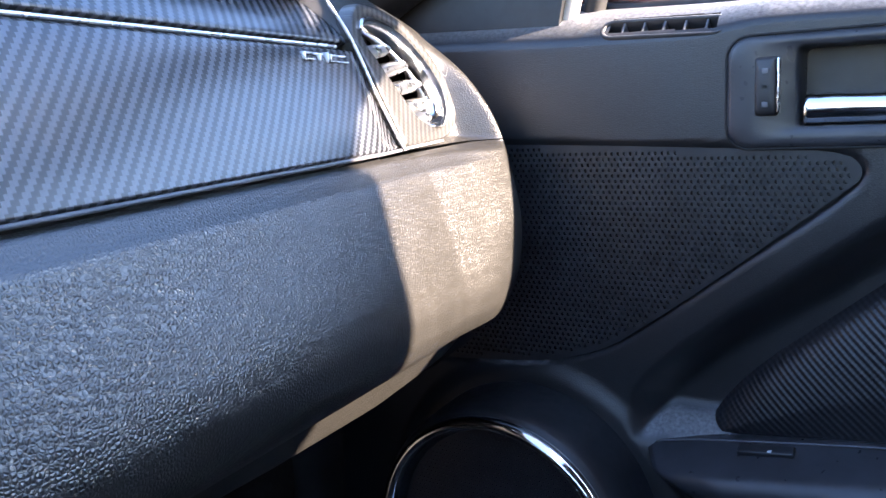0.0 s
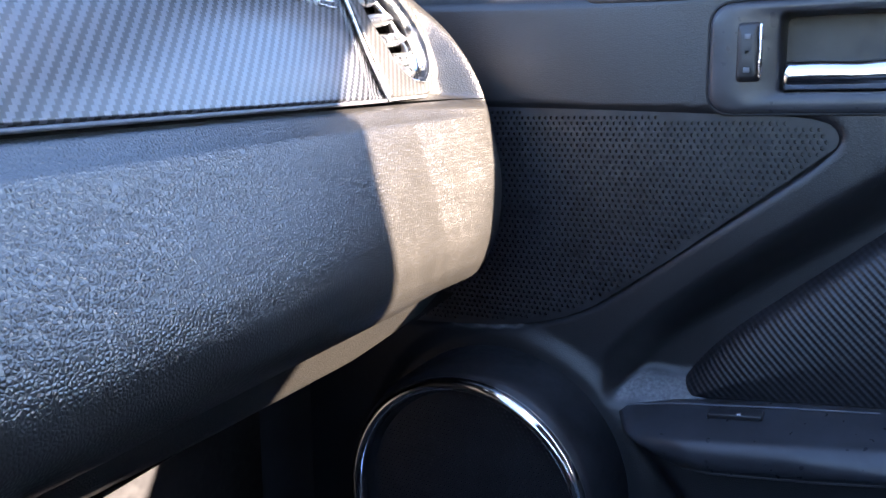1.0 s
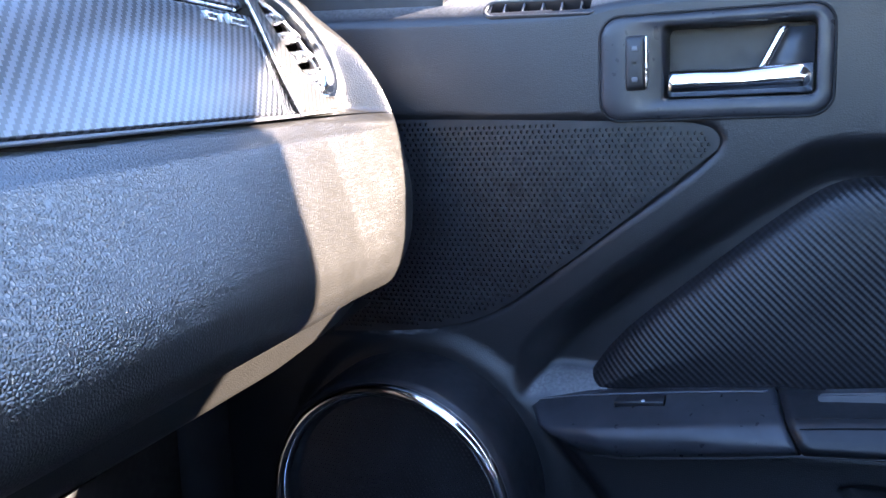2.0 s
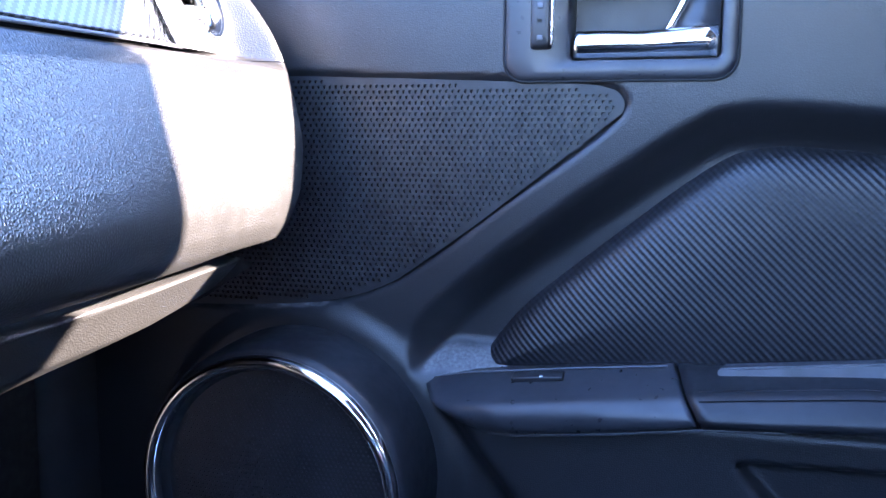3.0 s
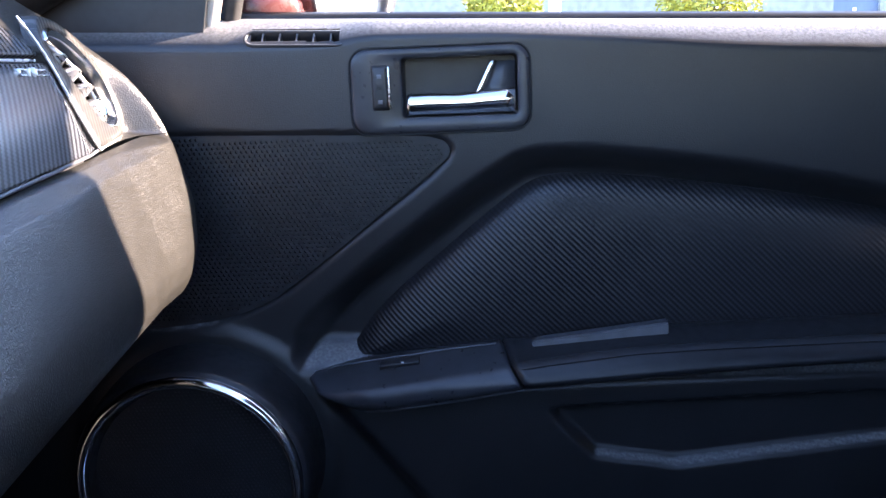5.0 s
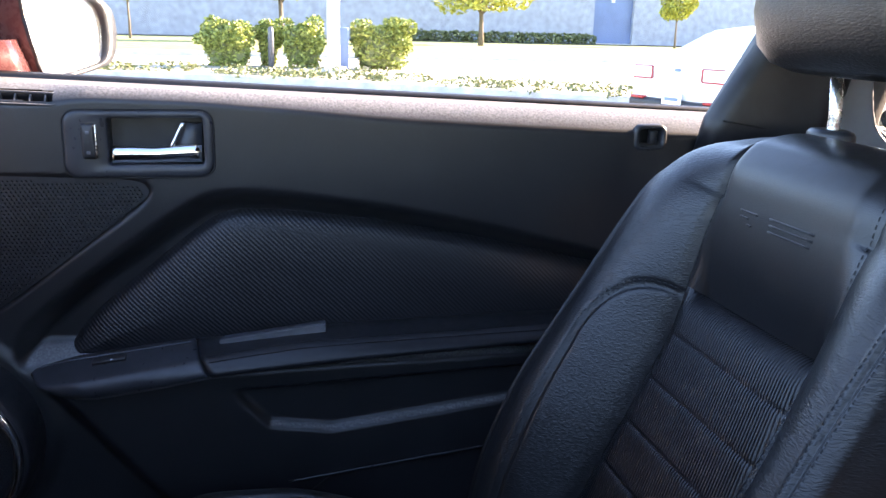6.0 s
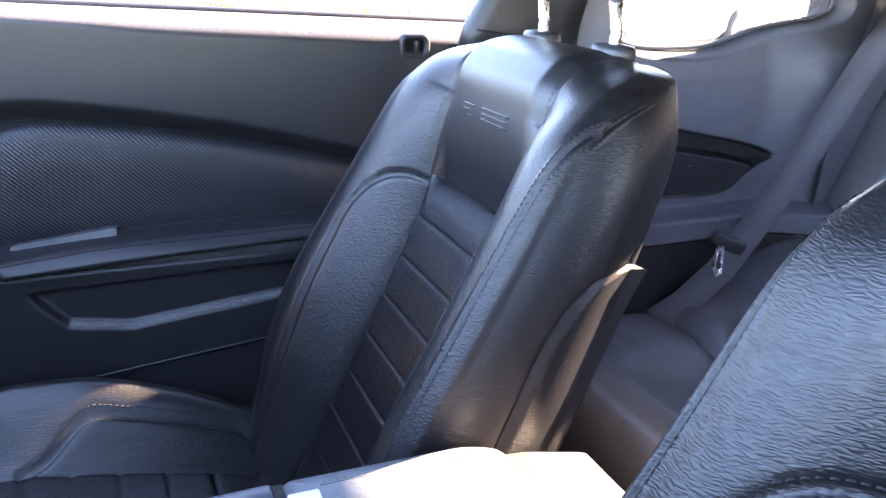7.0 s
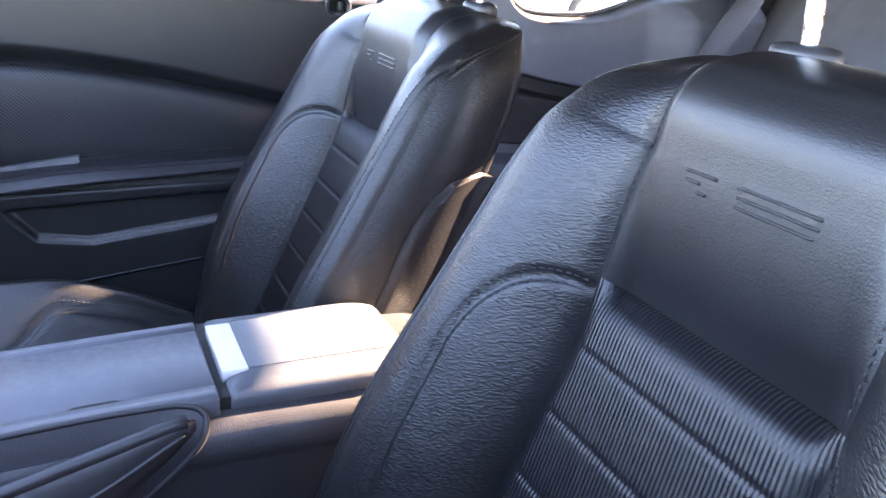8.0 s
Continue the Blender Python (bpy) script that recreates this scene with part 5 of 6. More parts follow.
# Notch is drawn by near-black colour, with no real depth.
part("finger_notch", loft([[(x, 0.262, 0.6475), (x, 0.255, 0.6498), (x, 0.222, 0.6508), (x, 0.212, 0.6495), (x, 0.215, 0.646), (x, 0.258, 0.644)] for x in (-0.073, -0.0625)]), M_DARK, deck)
brake = thing("handbrake", (-0.10, 0.25, 0.5), "black leather handbrake lever with its smooth boot in a recess", "handbrake")


def flowing(points, n):
    """A smooth line of n points through a few."""
    p = np.array(points, float)
    s = np.concatenate([[0], np.cumsum(np.linalg.norm(np.diff(p, axis=0), axis=1))])
    at = np.linspace(0, s[-1], n)
    return np.stack([curve(at, s, p[:, k]) for k in range(3)], 1)


rim = flowing([(-0.0895, 0.52, 0.634), (-0.0895, 0.40, 0.644), (-0.0895, 0.30, 0.649), (-0.0895, 0.22, 0.652), (-0.090, 0.178, 0.652), (-0.093, 0.156, 0.648), (-0.0985, 0.148, 0.640), (-0.104, 0.150, 0.628), (-0.1065, 0.160, 0.613), (-0.107, 0.185, 0.590), (-0.107, 0.215, 0.566), (-0.107, 0.28, 0.52)], 80)
part("recess_rim", tube(rim, 0.0032, 10), M_CONSOLE, brake, "rounded rim of the brake recess")
inner = rim + (np.array([-0.104, 0.34, 0.585]) - rim) * 0.07
part("recess", loft([[tuple(p) for p in rim], [tuple(p + np.array([-0.0015, 0, 0])) for p in inner], [tuple(p + (np.array([-0.104, 0.34, 0.585]) - p) * 0.5 + np.array([-0.002, 0, 0])) for p in inner], [tuple(p + (np.array([-0.104, 0.34, 0.585]) - p) * 0.97 + np.array([-0.002, 0, 0])) for p in inner]], closed=False), M_CONSOLE, brake, "shaded brake recess")
boot_line = flowing([(-0.100, 0.158, 0.634), (-0.105, 0.185, 0.624), (-0.113, 0.24, 0.604), (-0.120, 0.31, 0.585), (-0.124, 0.40, 0.570), (-0.124, 0.48, 0.56)], 40)
boot_rows = []
for k, c in enumerate(boot_line):
    f = k / 39
    r = 0.006 + 0.034 * math.sin(min(1.0, f * 1.5) * 1.5708) ** 0.7
    boot_rows.append([Vector(c) + Vector((math.cos(a) * r * 0.55, 0, math.sin(a) * r * (1 + 0.05 * math.sin(3 * a + 5 * f)))) for a in np.linspace(0, 2 * math.pi, 32, endpoint=False)])
boot = part("boot", loft(boot_rows), M_BOOT, brake, "smooth black leather boot")
for turn, thick in ((1.75, 0.0062), (3.0, 0.0020)):
    line = []
    for k, c in enumerate(boot_line[1:], 1):
        f = k / 39
        r = 0.006 + 0.034 * math.sin(min(1.0, f * 1.5) * 1.5708) ** 0.7
        a = turn + 0.5 * f
        line.append(Vector(c) + Vector((math.cos(a) * r * 0.56, 0, math.sin(a) * r * (1 + 0.05 * math.sin(3 * a + 5 * f)))))
    part("piping", tube(line, thick, 10), M_BOOT, boot, "raised piping seam")
part("lever", tube(flowing([(-0.124, 0.36, 0.600), (-0.128, 0.42, 0.622), (-0.13, 0.50, 0.645), (-0.13, 0.54, 0.655)], 14), 0.016, 16, radii=list(np.linspace(0.013, 0.017, 14))), M_SATIN, brake, "black brake lever grip")

# ---- rear: side trim, rear seat, belt ----
quarter = thing("quarter_panel", (0.68, -0.75, 0.22), "grey-black rear quarter trim panel with armrest and window", "trim panel")
OPENING = rounded([(-0.545, 1.12), (-0.552, 0.96), (-0.575, 0.921), (-0.62, 0.911), (-0.735, 0.909), (-0.79, 0.922), (-0.86, 0.946), (-1.00, 0.962), (-1.03, 0.985), (-1.0, 1.03), (-0.80, 1.12)], 2)
QBAND = rounded([(-0.44, 0.83), (-0.67, 0.783), (-0.792, 0.759), (-0.890, 0.732), (-0.852, 0.708), (-0.822, 0.690), (-0.80, 0.668), (-0.757, 0.659), (-0.656, 0.661), (-0.44, 0.672)], 2)


def quarter_skin(Y, Z):
    x = 0.665 + 0.05 * smooth(Y, -0.62, -0.44) + 0.012 * smooth(Z, 0.86, 0.92)
    d = away(OPENING, Y, Z)
    x = x + 0.045 * smooth(d, -0.016, 0.0) ** 1.5
    b = away(QBAND, Y, Z)
    under = lerp(Y, [-0.892, -0.792, -0.67, -0.44], [0.730, 0.759, 0.783, 0.83]) - Z
    x = x + 0.024 * smooth(b, -0.001, 0.005) * (1 - 0.8 * smooth(under, 0.028, 0.040))
    x = x - 0.055 * smooth(Z, 0.648, 0.634) + 0.010 * smooth(Z, 0.600, 0.596) - 0.05 * smooth(Y, -0.84, -0.95) * smooth(Z, 0.96, 0.90)
    return x, Y, Z


part("panel", sheet(np.arange(-1.12, -0.405, 0.0025), np.arange(0.598, 1.19, 0.0025), quarter_skin, lambda Y, Z: away(OPENING, Y, Z) < 0.004, flip=True), M_TRIM_LIT, quarter, "moulded dark grey side panel")
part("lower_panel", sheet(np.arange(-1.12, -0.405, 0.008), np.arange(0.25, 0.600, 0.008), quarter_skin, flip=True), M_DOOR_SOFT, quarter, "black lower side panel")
middle, pocket_rows = np.mean(QBAND, 0), []
for k in np.linspace(0.995, 0.02, 60):
    loop = rounded(middle + (np.array(QBAND) - middle) * k, 1)
    px, py, pz = quarter_skin(loop[:, 0], loop[:, 1])
    pocket_rows.append(list(zip(px - 0.0016, py, pz)))
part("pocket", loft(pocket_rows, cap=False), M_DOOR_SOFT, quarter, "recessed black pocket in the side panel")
opening_line = OPENING + (np.mean(OPENING, 0) - OPENING) / np.linalg.norm(np.mean(OPENING, 0) - OPENING, axis=1)[:, None] * 0.003
part("opening_edge", tube([(0.716 + 0.04 * float(smooth(np.array(y), -0.62, -0.44)), y, z) for y, z in opening_line], 0.0034, 8, closed=True), M_TRIM_LIT, quarter, "rounded grey window edge")
qg = part("quarter_glass", loft([[(0.745, -0.50, 0.90), (0.745, -0.50, 1.14)], [(0.735, -1.06, 0.90), (0.70, -1.06, 1.14)]], closed=False), M_GLASS, quarter, "clear quarter window glass")
qg.visible_shadow = False
pillar = thing("centre_pillar", (0.70, -0.40, 0.5), "dark padded centre pillar beside the side window", "pillar")
for name, y0, y1, x0, mat in (("pillar_cover", -0.495, -0.305, 0.700, M_DOOR_SOFT), ("pillar_fillet", -0.58, -0.49, 0.715, M_LINER)):
    rows = []
    for z, lean, nx in ((0.90, 0.012, 0.0), (0.948, 0.0, 0.0), (1.0, -0.030, -0.004), (1.06, -0.065, -0.012), (1.14, -0.070, -0.03), (1.19, -0.058, -0.042), (1.235, -0.025, -0.058), (1.275, 0.03, -0.08)):
        a, b, rim = y0 + lean * 0.4, y1 + lean, float(lerp(z, [1.06, 1.14, 1.22, 1.28], [0.735, 0.735, 0.735, 0.735]))
        rows.append([(x0 + nx + 0.03, b + 0.004, z), (x0 + nx + 0.008, b, z), (x0 + nx, b - 0.02, z), (x0 + nx - 0.004, (a + b) / 2, z), (x0 + nx, a + 0.012, z), (x0 + nx + 0.012, a, z), (rim, a, z), (rim, b + 0.004, z)])
    part(name, loft(rows), mat, pillar, "smooth dark pillar cover" if mat is M_DOOR_SOFT else "")
part("pillar_seam", tube([(0.6985, y, 0.946 - 0.004 * k) for k, y in enumerate(np.linspace(-0.31, -0.485, 8))], 0.0015, 6), M_DARK, pillar)
part("belt_guide", box((0.672, -0.45, 1.02), (0.703, -0.37, 1.07), 0.01), M_BLACK, pillar, "black belt guide block")


def rear_pad(cx, U, T):
    """Rear cushion: a rounded front roll, a shallow dip behind it and a raised outer bolster."""
    s = [0, 0.2, 0.38, 0.46, 0.54, 0.61, 0.68, 0.75, 0.83, 1]
    y = curve(T, s, [-0.645, -0.56, -0.475, -0.445, -0.410, -0.375, -0.350, -0.343, -0.352, -0.375])
    z = curve(T, s, [0.455, 0.458, 0.456, 0.476, 0.496, 0.490, 0.465, 0.425, 0.365, 0.235])
    swell = 0.030 * smooth(U, 0.04, 0.16) * smooth(y, -0.455, -0.52) - 0.025 * smooth(y, -0.60, -0.645)
    ends = np.clip(1 - (np.abs(U) / 0.312) ** 8, 0, 1)
    return cx + U, y - 0.02 * (1 - ends) * (T > 0.5), z + swell - 0.05 * (1 - ends)


rear = thing("rear_seat", (0.36, -0.85, 0.25), "leather rear bench seat with rounded cushions, window sheen in its grey", "car seat")
for cx in (0.355, -0.355):
    part("rear_cushion", sheet(np.linspace(-0.31, 0.31, 60), np.linspace(0, 1, 80), lambda U, T, cx=cx: rear_pad(cx, U, T)), M_REAR_LIT, rear, "leather rear cushion with window sheen painted into its grey")
    part("rear_hollow", sheet(np.linspace(-0.31, 0.31, 40), np.linspace(-0.93, -0.634, 30), lambda U, Y, cx=cx: (cx + U, Y, 0.468 + 0.10 * smooth(Y, -0.64, -0.93) + 0.03 * smooth(U, 0.04, 0.16) - 0.055 * smooth(Y, -0.662, -0.634) - 0.05 * np.clip(np.abs(U) / 0.312, 0, 1) ** 8)), M_REAR_LIT, rear, "leather back of the rear cushion, window sheen in its grey")
    part("rear_backrest", sheet(np.linspace(-0.31, 0.31, 60), np.linspace(0, 1, 60), lambda U, T, cx=cx: (cx + U, -0.90 - 0.26 * T - 0.05 + 0.075 * np.sin(np.clip(T, 0.02, 0.98) * 3.14) ** 0.35 * np.clip(1 - (np.abs(U) / 0.312) ** 6, 0, 1) ** 0.7 + 0.025 * smooth(np.abs(U), 0.12, 0.22) - 0.008 * np.exp(-((np.abs(U) - 0.15) / 0.006) ** 2), 0.40 + 0.58 * T)), M_REAR_LIT, rear, "leather rear backrest with window sheen painted into its grey")
part("rear_divider", box((-0.045, -0.98, 0.24), (0.045, -0.42, 0.40), 0.03), M_DOOR, rear)
part("bench_front", box((-0.66, -0.44, 0.22), (0.66, -0.40, 0.34), 0.01), M_REAR_LIT, rear)
part("side_wing", sheet(np.linspace(0, 1, 24), np.linspace(0, 1, 40), lambda S, T: (0.600 + 0.07 * np.sin(S * 1.57), -0.925 - 0.08 * T - 0.15 * S + 0.02 * np.sin(T * 3.14), 0.50 + 0.52 * T), flip=False), M_SEAT_SMOOTH, rear, "padded leather wing beside the backrest")

belt = thing("seat_belt", (0.60, -0.72, 0.48), "dark grey seat belt with metal tongue", "seat belt")
run = [Vector(p) for p in ((0.605, -1.075, 1.02), (0.588, -1.028, 0.952), (0.575, -0.972, 0.899), (0.562, -0.866, 0.757), (0.556, -0.758, 0.626), (0.558, -0.708, 0.561), (0.580, -0.660, 0.500), (0.61, -0.62, 0.455))]


def strap(points, half, thick=0.0009, face=Vector((-0.62, 0.74, 0.25))):
    rows = []
    for i, p in enumerate(points):
        d = (points[min(i + 1, len(points) - 1)] - points[max(i - 1, 0)]).normalized()
        s = d.cross(face).normalized()
        nn = d.cross(s).normalized()
        rows.append([p + s * half + nn * thick, p - s * half + nn * thick, p - s * half - nn * thick, p + s * half - nn * thick])
    return loft(rows)


part("webbing", strap([run[0].lerp(run[0], 0)] + [run[i].lerp(run[i + 1], f) for i in range(len(run) - 1) for f in (0.33, 0.66, 1.0)], 0.0235), M_BELT, belt, "woven grey belt webbing")
part("tongue", box((-0.031, -0.007, -0.012), (0.031, 0.007, 0.012), 0.005, m=Matrix.Translation((0.562, -0.722, 0.607)) @ Matrix.Rotation(radians(68), 4, "Z") @ Matrix.Rotation(radians(-22), 4, "Y")), M_BLACK, belt, "black belt tongue cover")
part("tongue_plate", loft([[Vector((0.552, -0.700, 0.580)) + Vector((0.0, a * 0.6, b)) * s + Vector((k, 0, 0)) for a, b in ((-0.012, 0.026), (0.012, 0.030), (0.018, -0.012), (0.004, -0.026), (-0.014, -0.022))] for k, s in ((0.0, 1.0), (0.0025, 1.0), (0.0025, 0.55), (0.0, 0.55))], cap=False), M_BRUSHED, belt, "bright steel tongue plate")

# ---- body shell ----
alone("floor", box((-0.92, -1.75, 0.17), (0.92, 1.20, 0.22)), M_CARPET, "dark carpeted car floor", "floor", kind="structure")
roof = thing("roof", (0, -0.3, 1.33), "dark cloth headliner under a red roof", "roof", kind="structure")
part("headliner", loft([[(x, y, 1.275 + 0.04 * (1 - (x / 0.66) ** 2) * min(1, max(0, (y + 1.4) * 1.5)) - 0.105 * max(0, -0.5 - y) ** 1.15 - 0.25 * max(0, y + 0.1) ** 1.3) for x in np.linspace(-0.66, 0.66, 16)] for y in np.linspace(0.18, -1.25, 18)], closed=False), M_LINER, roof, "dark headliner cloth")
part("roof_skin", loft([[(x, y, 1.30 + 0.045 * (1 - (x / 0.70) ** 2) * min(1, max(0, (y + 1.4) * 1.5)) - 0.105 * max(0, -0.5 - y) ** 1.15 - 0.25 * max(0, y + 0.1) ** 1.3) for x in np.linspace(-0.70, 0.70, 16)] for y in np.linspace(0.20, -1.27, 18)], closed=False), M_RED, roof, "red roof skin")
for s in (1, -1):
    part("roof_rail", tube([(s * 0.695, 0.26, 1.170), (s * 0.69, 0.15, 1.197), (s * 0.69, 0.0, 1.240), (s * 0.69, -0.1, 1.268), (s * 0.69, -0.3, 1.282), (s * 0.685, -0.6, 1.268), (s * 0.66, -1.02, 1.235)], 0.03, 10), M_LINER, roof)
    part("front_pillar", tube([(s * 0.695, 0.26, 1.17), (s * 0.735, 0.66, 1.150), (s * 0.76, 0.92, 1.11), (s * 0.77, 1.20, 0.98)], 0.032, 12), M_DOOR_SOFT, roof, "dark front pillar trim")
    part("rear_pillar", loft([[(s * 0.70, -1.02, 1.14), (s * 0.61, -1.02, 1.24), (s * 0.61, -1.30, 1.17), (s * 0.66, -1.75, 0.99), (s * 0.74, -1.75, 0.90), (s * 0.74, -1.04, 0.90)],
                              [(s * 0.76, -1.02, 1.14), (s * 0.64, -1.02, 1.27), (s * 0.64, -1.30, 1.20), (s * 0.70, -1.75, 1.02), (s * 0.80, -1.75, 0.90), (s * 0.80, -1.04, 0.90)]]), M_LINER, roof)
    part("quarter_cap", loft([[(s * 0.69, -0.50, 1.115), (s * 0.68, -0.50, 1.28), (s * 0.63, -1.03, 1.245), (s * 0.685, -1.03, 1.06), (s * 0.685, -0.80, 1.115)],
                              [(s * 0.76, -0.50, 1.115), (s * 0.72, -0.50, 1.295), (s * 0.68, -1.03, 1.265), (s * 0.76, -1.03, 1.06), (s * 0.76, -0.80, 1.115)]]), M_LINER, roof)
for name, rows, lab in (("windscreen", [[(x, 0.19, 1.235), (x, 1.17, 0.99)] for x in np.linspace(-0.69, 0.69, 8)], "clear windscreen"), ("rear_glass", [[(x, -1.24, 1.225 - 0.02 * (x / 0.58) ** 2), (x, -1.78, 0.985)] for x in np.linspace(-0.60, 0.60, 8)], "clear rear window glass")):
    g = part(name, loft(rows, closed=False), M_GLASS, roof, lab)
    g.visible_shadow = False
shell = thing("body_shell", (0, 0, 0.2), "red car body around the cabin", "car body", kind="structure")
part("bulkhead", box((-0.80, 1.06, 0.2), (0.80, 1.12, 0.98)), M_CARPET, shell)
part("kick_panel", loft([[(0.735, 0.93, z), (0.70, 0.95, z), (0.685, 1.07, z), (0.80, 1.07, z), (0.80, 0.93, z)] for z in (0.22, 0.45, 0.70, 0.95)]), M_DOOR_SOFT, shell, "black footwell side trim")
# Pad is near-black in place of the shade missing under the dash.
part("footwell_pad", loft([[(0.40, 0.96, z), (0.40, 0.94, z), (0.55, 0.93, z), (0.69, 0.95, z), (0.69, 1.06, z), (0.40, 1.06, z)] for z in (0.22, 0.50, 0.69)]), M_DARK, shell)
part("parcel_shelf", box((-0.66, -1.80, 0.90), (0.66, -1.20, 0.94), 0.01), M_LINER, shell)
part("rear_wall", box((-0.92, -1.85, 0.2), (0.92, -1.76, 0.98)), M_RED, shell)
part("rear_flank", box((0.80, -1.80, 0.2), (0.93, -0.475, 0.90), 0.02), M_RED, shell)
part("left_flank", box((-0.93, -1.80, 0.2), (-0.74, -0.50, 0.94), 0.02), M_RED, shell)
# Unseen panel added to keep low light off the passenger side.
part("left_door_blocker", box((-0.86, -0.52, 0.24), (-0.775, 1.06, 0.955), 0.03), M_DOOR_SOFT, shell, "plain unseen driver door panel added to block low light")
part("left_sill", box((-0.90, -0.52, 0.16), (-0.72, 1.1, 0.30), 0.02), M_RED, shell)
part("bonnet", box((-0.85, 1.12, 0.80), (0.85, 2.45, 0.955), 0.04), M_RED, shell, "red bonnet")
part("nose", box((-0.88, 1.10, 0.12), (0.88, 2.60, 0.82), 0.06), M_RED, shell)
part("tail", box((-0.88, -2.35, 0.15), (0.88, -1.78, 0.97), 0.06), M_RED, shell)
part("left_pillar", box((-0.76, -0.52, 0.90), (-0.68, -0.40, 1.27), 0.02), M_DOOR_SOFT, shell)


# ---- outside ----
GROUND = -0.18
ground = alone("ground", mesh_of("ground", [(-400, -400, GROUND), (400, -400, GROUND), (400, 400, GROUND), (-400, 400, GROUND)], [(0, 1, 2, 3)], False), M_ASPHALT, "pale sunlit car park paving", "ground", kind="structure")
KERB = [(9.5, -9.5), (12.6, -6.2), (15.6, -2.6), (17.6, 0.6), (19.2, 4.5), (20.2, 9.0), (20.8, 16.0)]


def kerb_rows():
    pts = [Vector((x, y, 0)) for x, y in KERB]
    fine = [pts[i].lerp(pts[i + 1], f) for i in range(len(pts) - 1) for f in (0, 0.25, 0.5, 0.75)] + [pts[-1]]
    return fine


line = kerb_rows()
rows, bed = [], []
for i, p in enumerate(line):
    d = (line[min(i + 1, len(line) - 1)] - line[max(i - 1, 0)]).normalized()
    o = Vector((d.y, -d.x, 0))
    rows.append([(p.x + o.x * a, p.y + o.y * a, GROUND + h) for a, h in ((-0.02, -0.05), (0.0, 0.0), (0.02, 0.14), (0.04, 0.155), (0.17, 0.155), (0.19, 0.13), (0.19, -0.05))])
    bed.append([(p.x + o.x * a, p.y + o.y * a, GROUND + h) for a, h in ((0.18, 0.12), (0.8, 0.15), (2.6, 0.17), (4.6, 0.15), (4.9, 0.0))])
alone("kerb", loft(rows), M_CONCRETE, "pale concrete kerb along the planting bed", "kerb", kind="structure")
alone("near_bed", loft(bed, closed=False), M_BED, "pale dry planting bed behind the kerb", "bed", kind="structure")
alone("lawn", box((31.0, -90, GROUND - 0.1), (56.5, 50, GROUND + 0.16), 0.05), M_GRASS, "sunlit green lawn strip before the building", "lawn", kind="structure")
alone("far_kerb", box((30.7, -90, GROUND - 0.1), (31.0, 50, GROUND + 0.17), 0.03), M_CONCRETE, "pale concrete kerb along the lawn", "kerb", kind="structure")


def leaf_cloud(boxes, count, size, seed, squash=1.0):
    """Many small bent leaves spread near the skin of rounded boxes: (centre, half sizes)."""
    rng = random.Random(seed)
    verts, faces = [], []
    total = sum(h[0] * h[1] + h[1] * h[2] + h[0] * h[2] for _, h in boxes)
    for c, h in boxes:
        share = int(count * (h[0] * h[1] + h[1] * h[2] + h[0] * h[2]) / total)
        for _ in range(share):
            d = Vector((rng.gauss(0, 1), rng.gauss(0, 1), rng.gauss(0, 1))).normalized()
            k = max(abs(d.x), abs(d.y), abs(d.z))
            d = d.lerp(d / k, squash)
            r = rng.uniform(0.62, 1.0) ** 0.5 * (1 + 0.24 * noise.noise(Vector((d.x * 3 + seed, d.y * 3, d.z * 3))))
            p = Vector(c) + Vector((d.x * h[0], d.y * h[1], d.z * h[2])) * r
            a = Vector((rng.gauss(0, 1), rng.gauss(0, 1), rng.gauss(0, 0.6))).normalized()
            b = a.cross(Vector((rng.gauss(0, 1), rng.gauss(0, 1), rng.gauss(0, 1)))).normalized()
            s = size * rng.uniform(0.6, 1.3)
            base = len(verts)
            verts += [p - a * s, p + b * s * 0.5, p + a * s, p - b * s * 0.5]
            faces += [(base, base + 1, base + 2), (base, base + 2, base + 3)]
    return mesh_of("leaves", verts, faces, smooth=False)


tufts = []
rng = random.Random(77)
for i, p in enumerate(line):
    d = (line[min(i + 1, len(line) - 1)] - line[max(i - 1, 0)]).normalized()
    o = Vector((d.y, -d.x, 0))
    for _ in range(3):
        q = p + d * rng.uniform(0, 1.0) + o * rng.uniform(0.35, 1.3)
        tufts.append(((q.x, q.y, GROUND + 0.20), (rng.uniform(0.25, 0.75), rng.uniform(0.25, 0.75), rng.uniform(0.06, 0.17))))
tagged(alone("groundcover", leaf_cloud(tufts, 7000, 0.05, 5, 0.0), M_LEAF_DULL, "low green plants along the kerb", "plants"), kind="stuff")
HEDGES = [((20.9, 0.68, 0.50), (0.55, 0.70, 0.62)), ((21.4, -0.27, 0.48), (0.45, 0.26, 0.58)), ((20.9, -1.08, 0.47), (0.5, 0.56, 0.60)), ((20.9, -3.00, 0.47), (0.55, 0.84, 0.62))]


def hedge_lumps(c, h, seed):
    """A clipped hedge that has grown out: wide and ragged above, drawn in towards its foot."""
    rng = random.Random(seed)
    lumps = [((c[0], c[1], c[2] + 0.22 * h[2]), (h[0] * 0.86, h[1] * 0.88, h[2] * 0.66)), ((c[0], c[1], c[2] - 0.45 * h[2]), (h[0] * 0.7, h[1] * 0.70, h[2] * 0.5))]
    for k in range(9):
        lumps.append(((c[0] + rng.uniform(-0.7, 0.3) * h[0], c[1] + rng.uniform(-0.8, 0.8) * h[1], c[2] + rng.uniform(0.1, 0.85) * h[2]),
                      (rng.uniform(0.16, 0.26), rng.uniform(0.16, 0.28), rng.uniform(0.12, 0.24))))
    return lumps


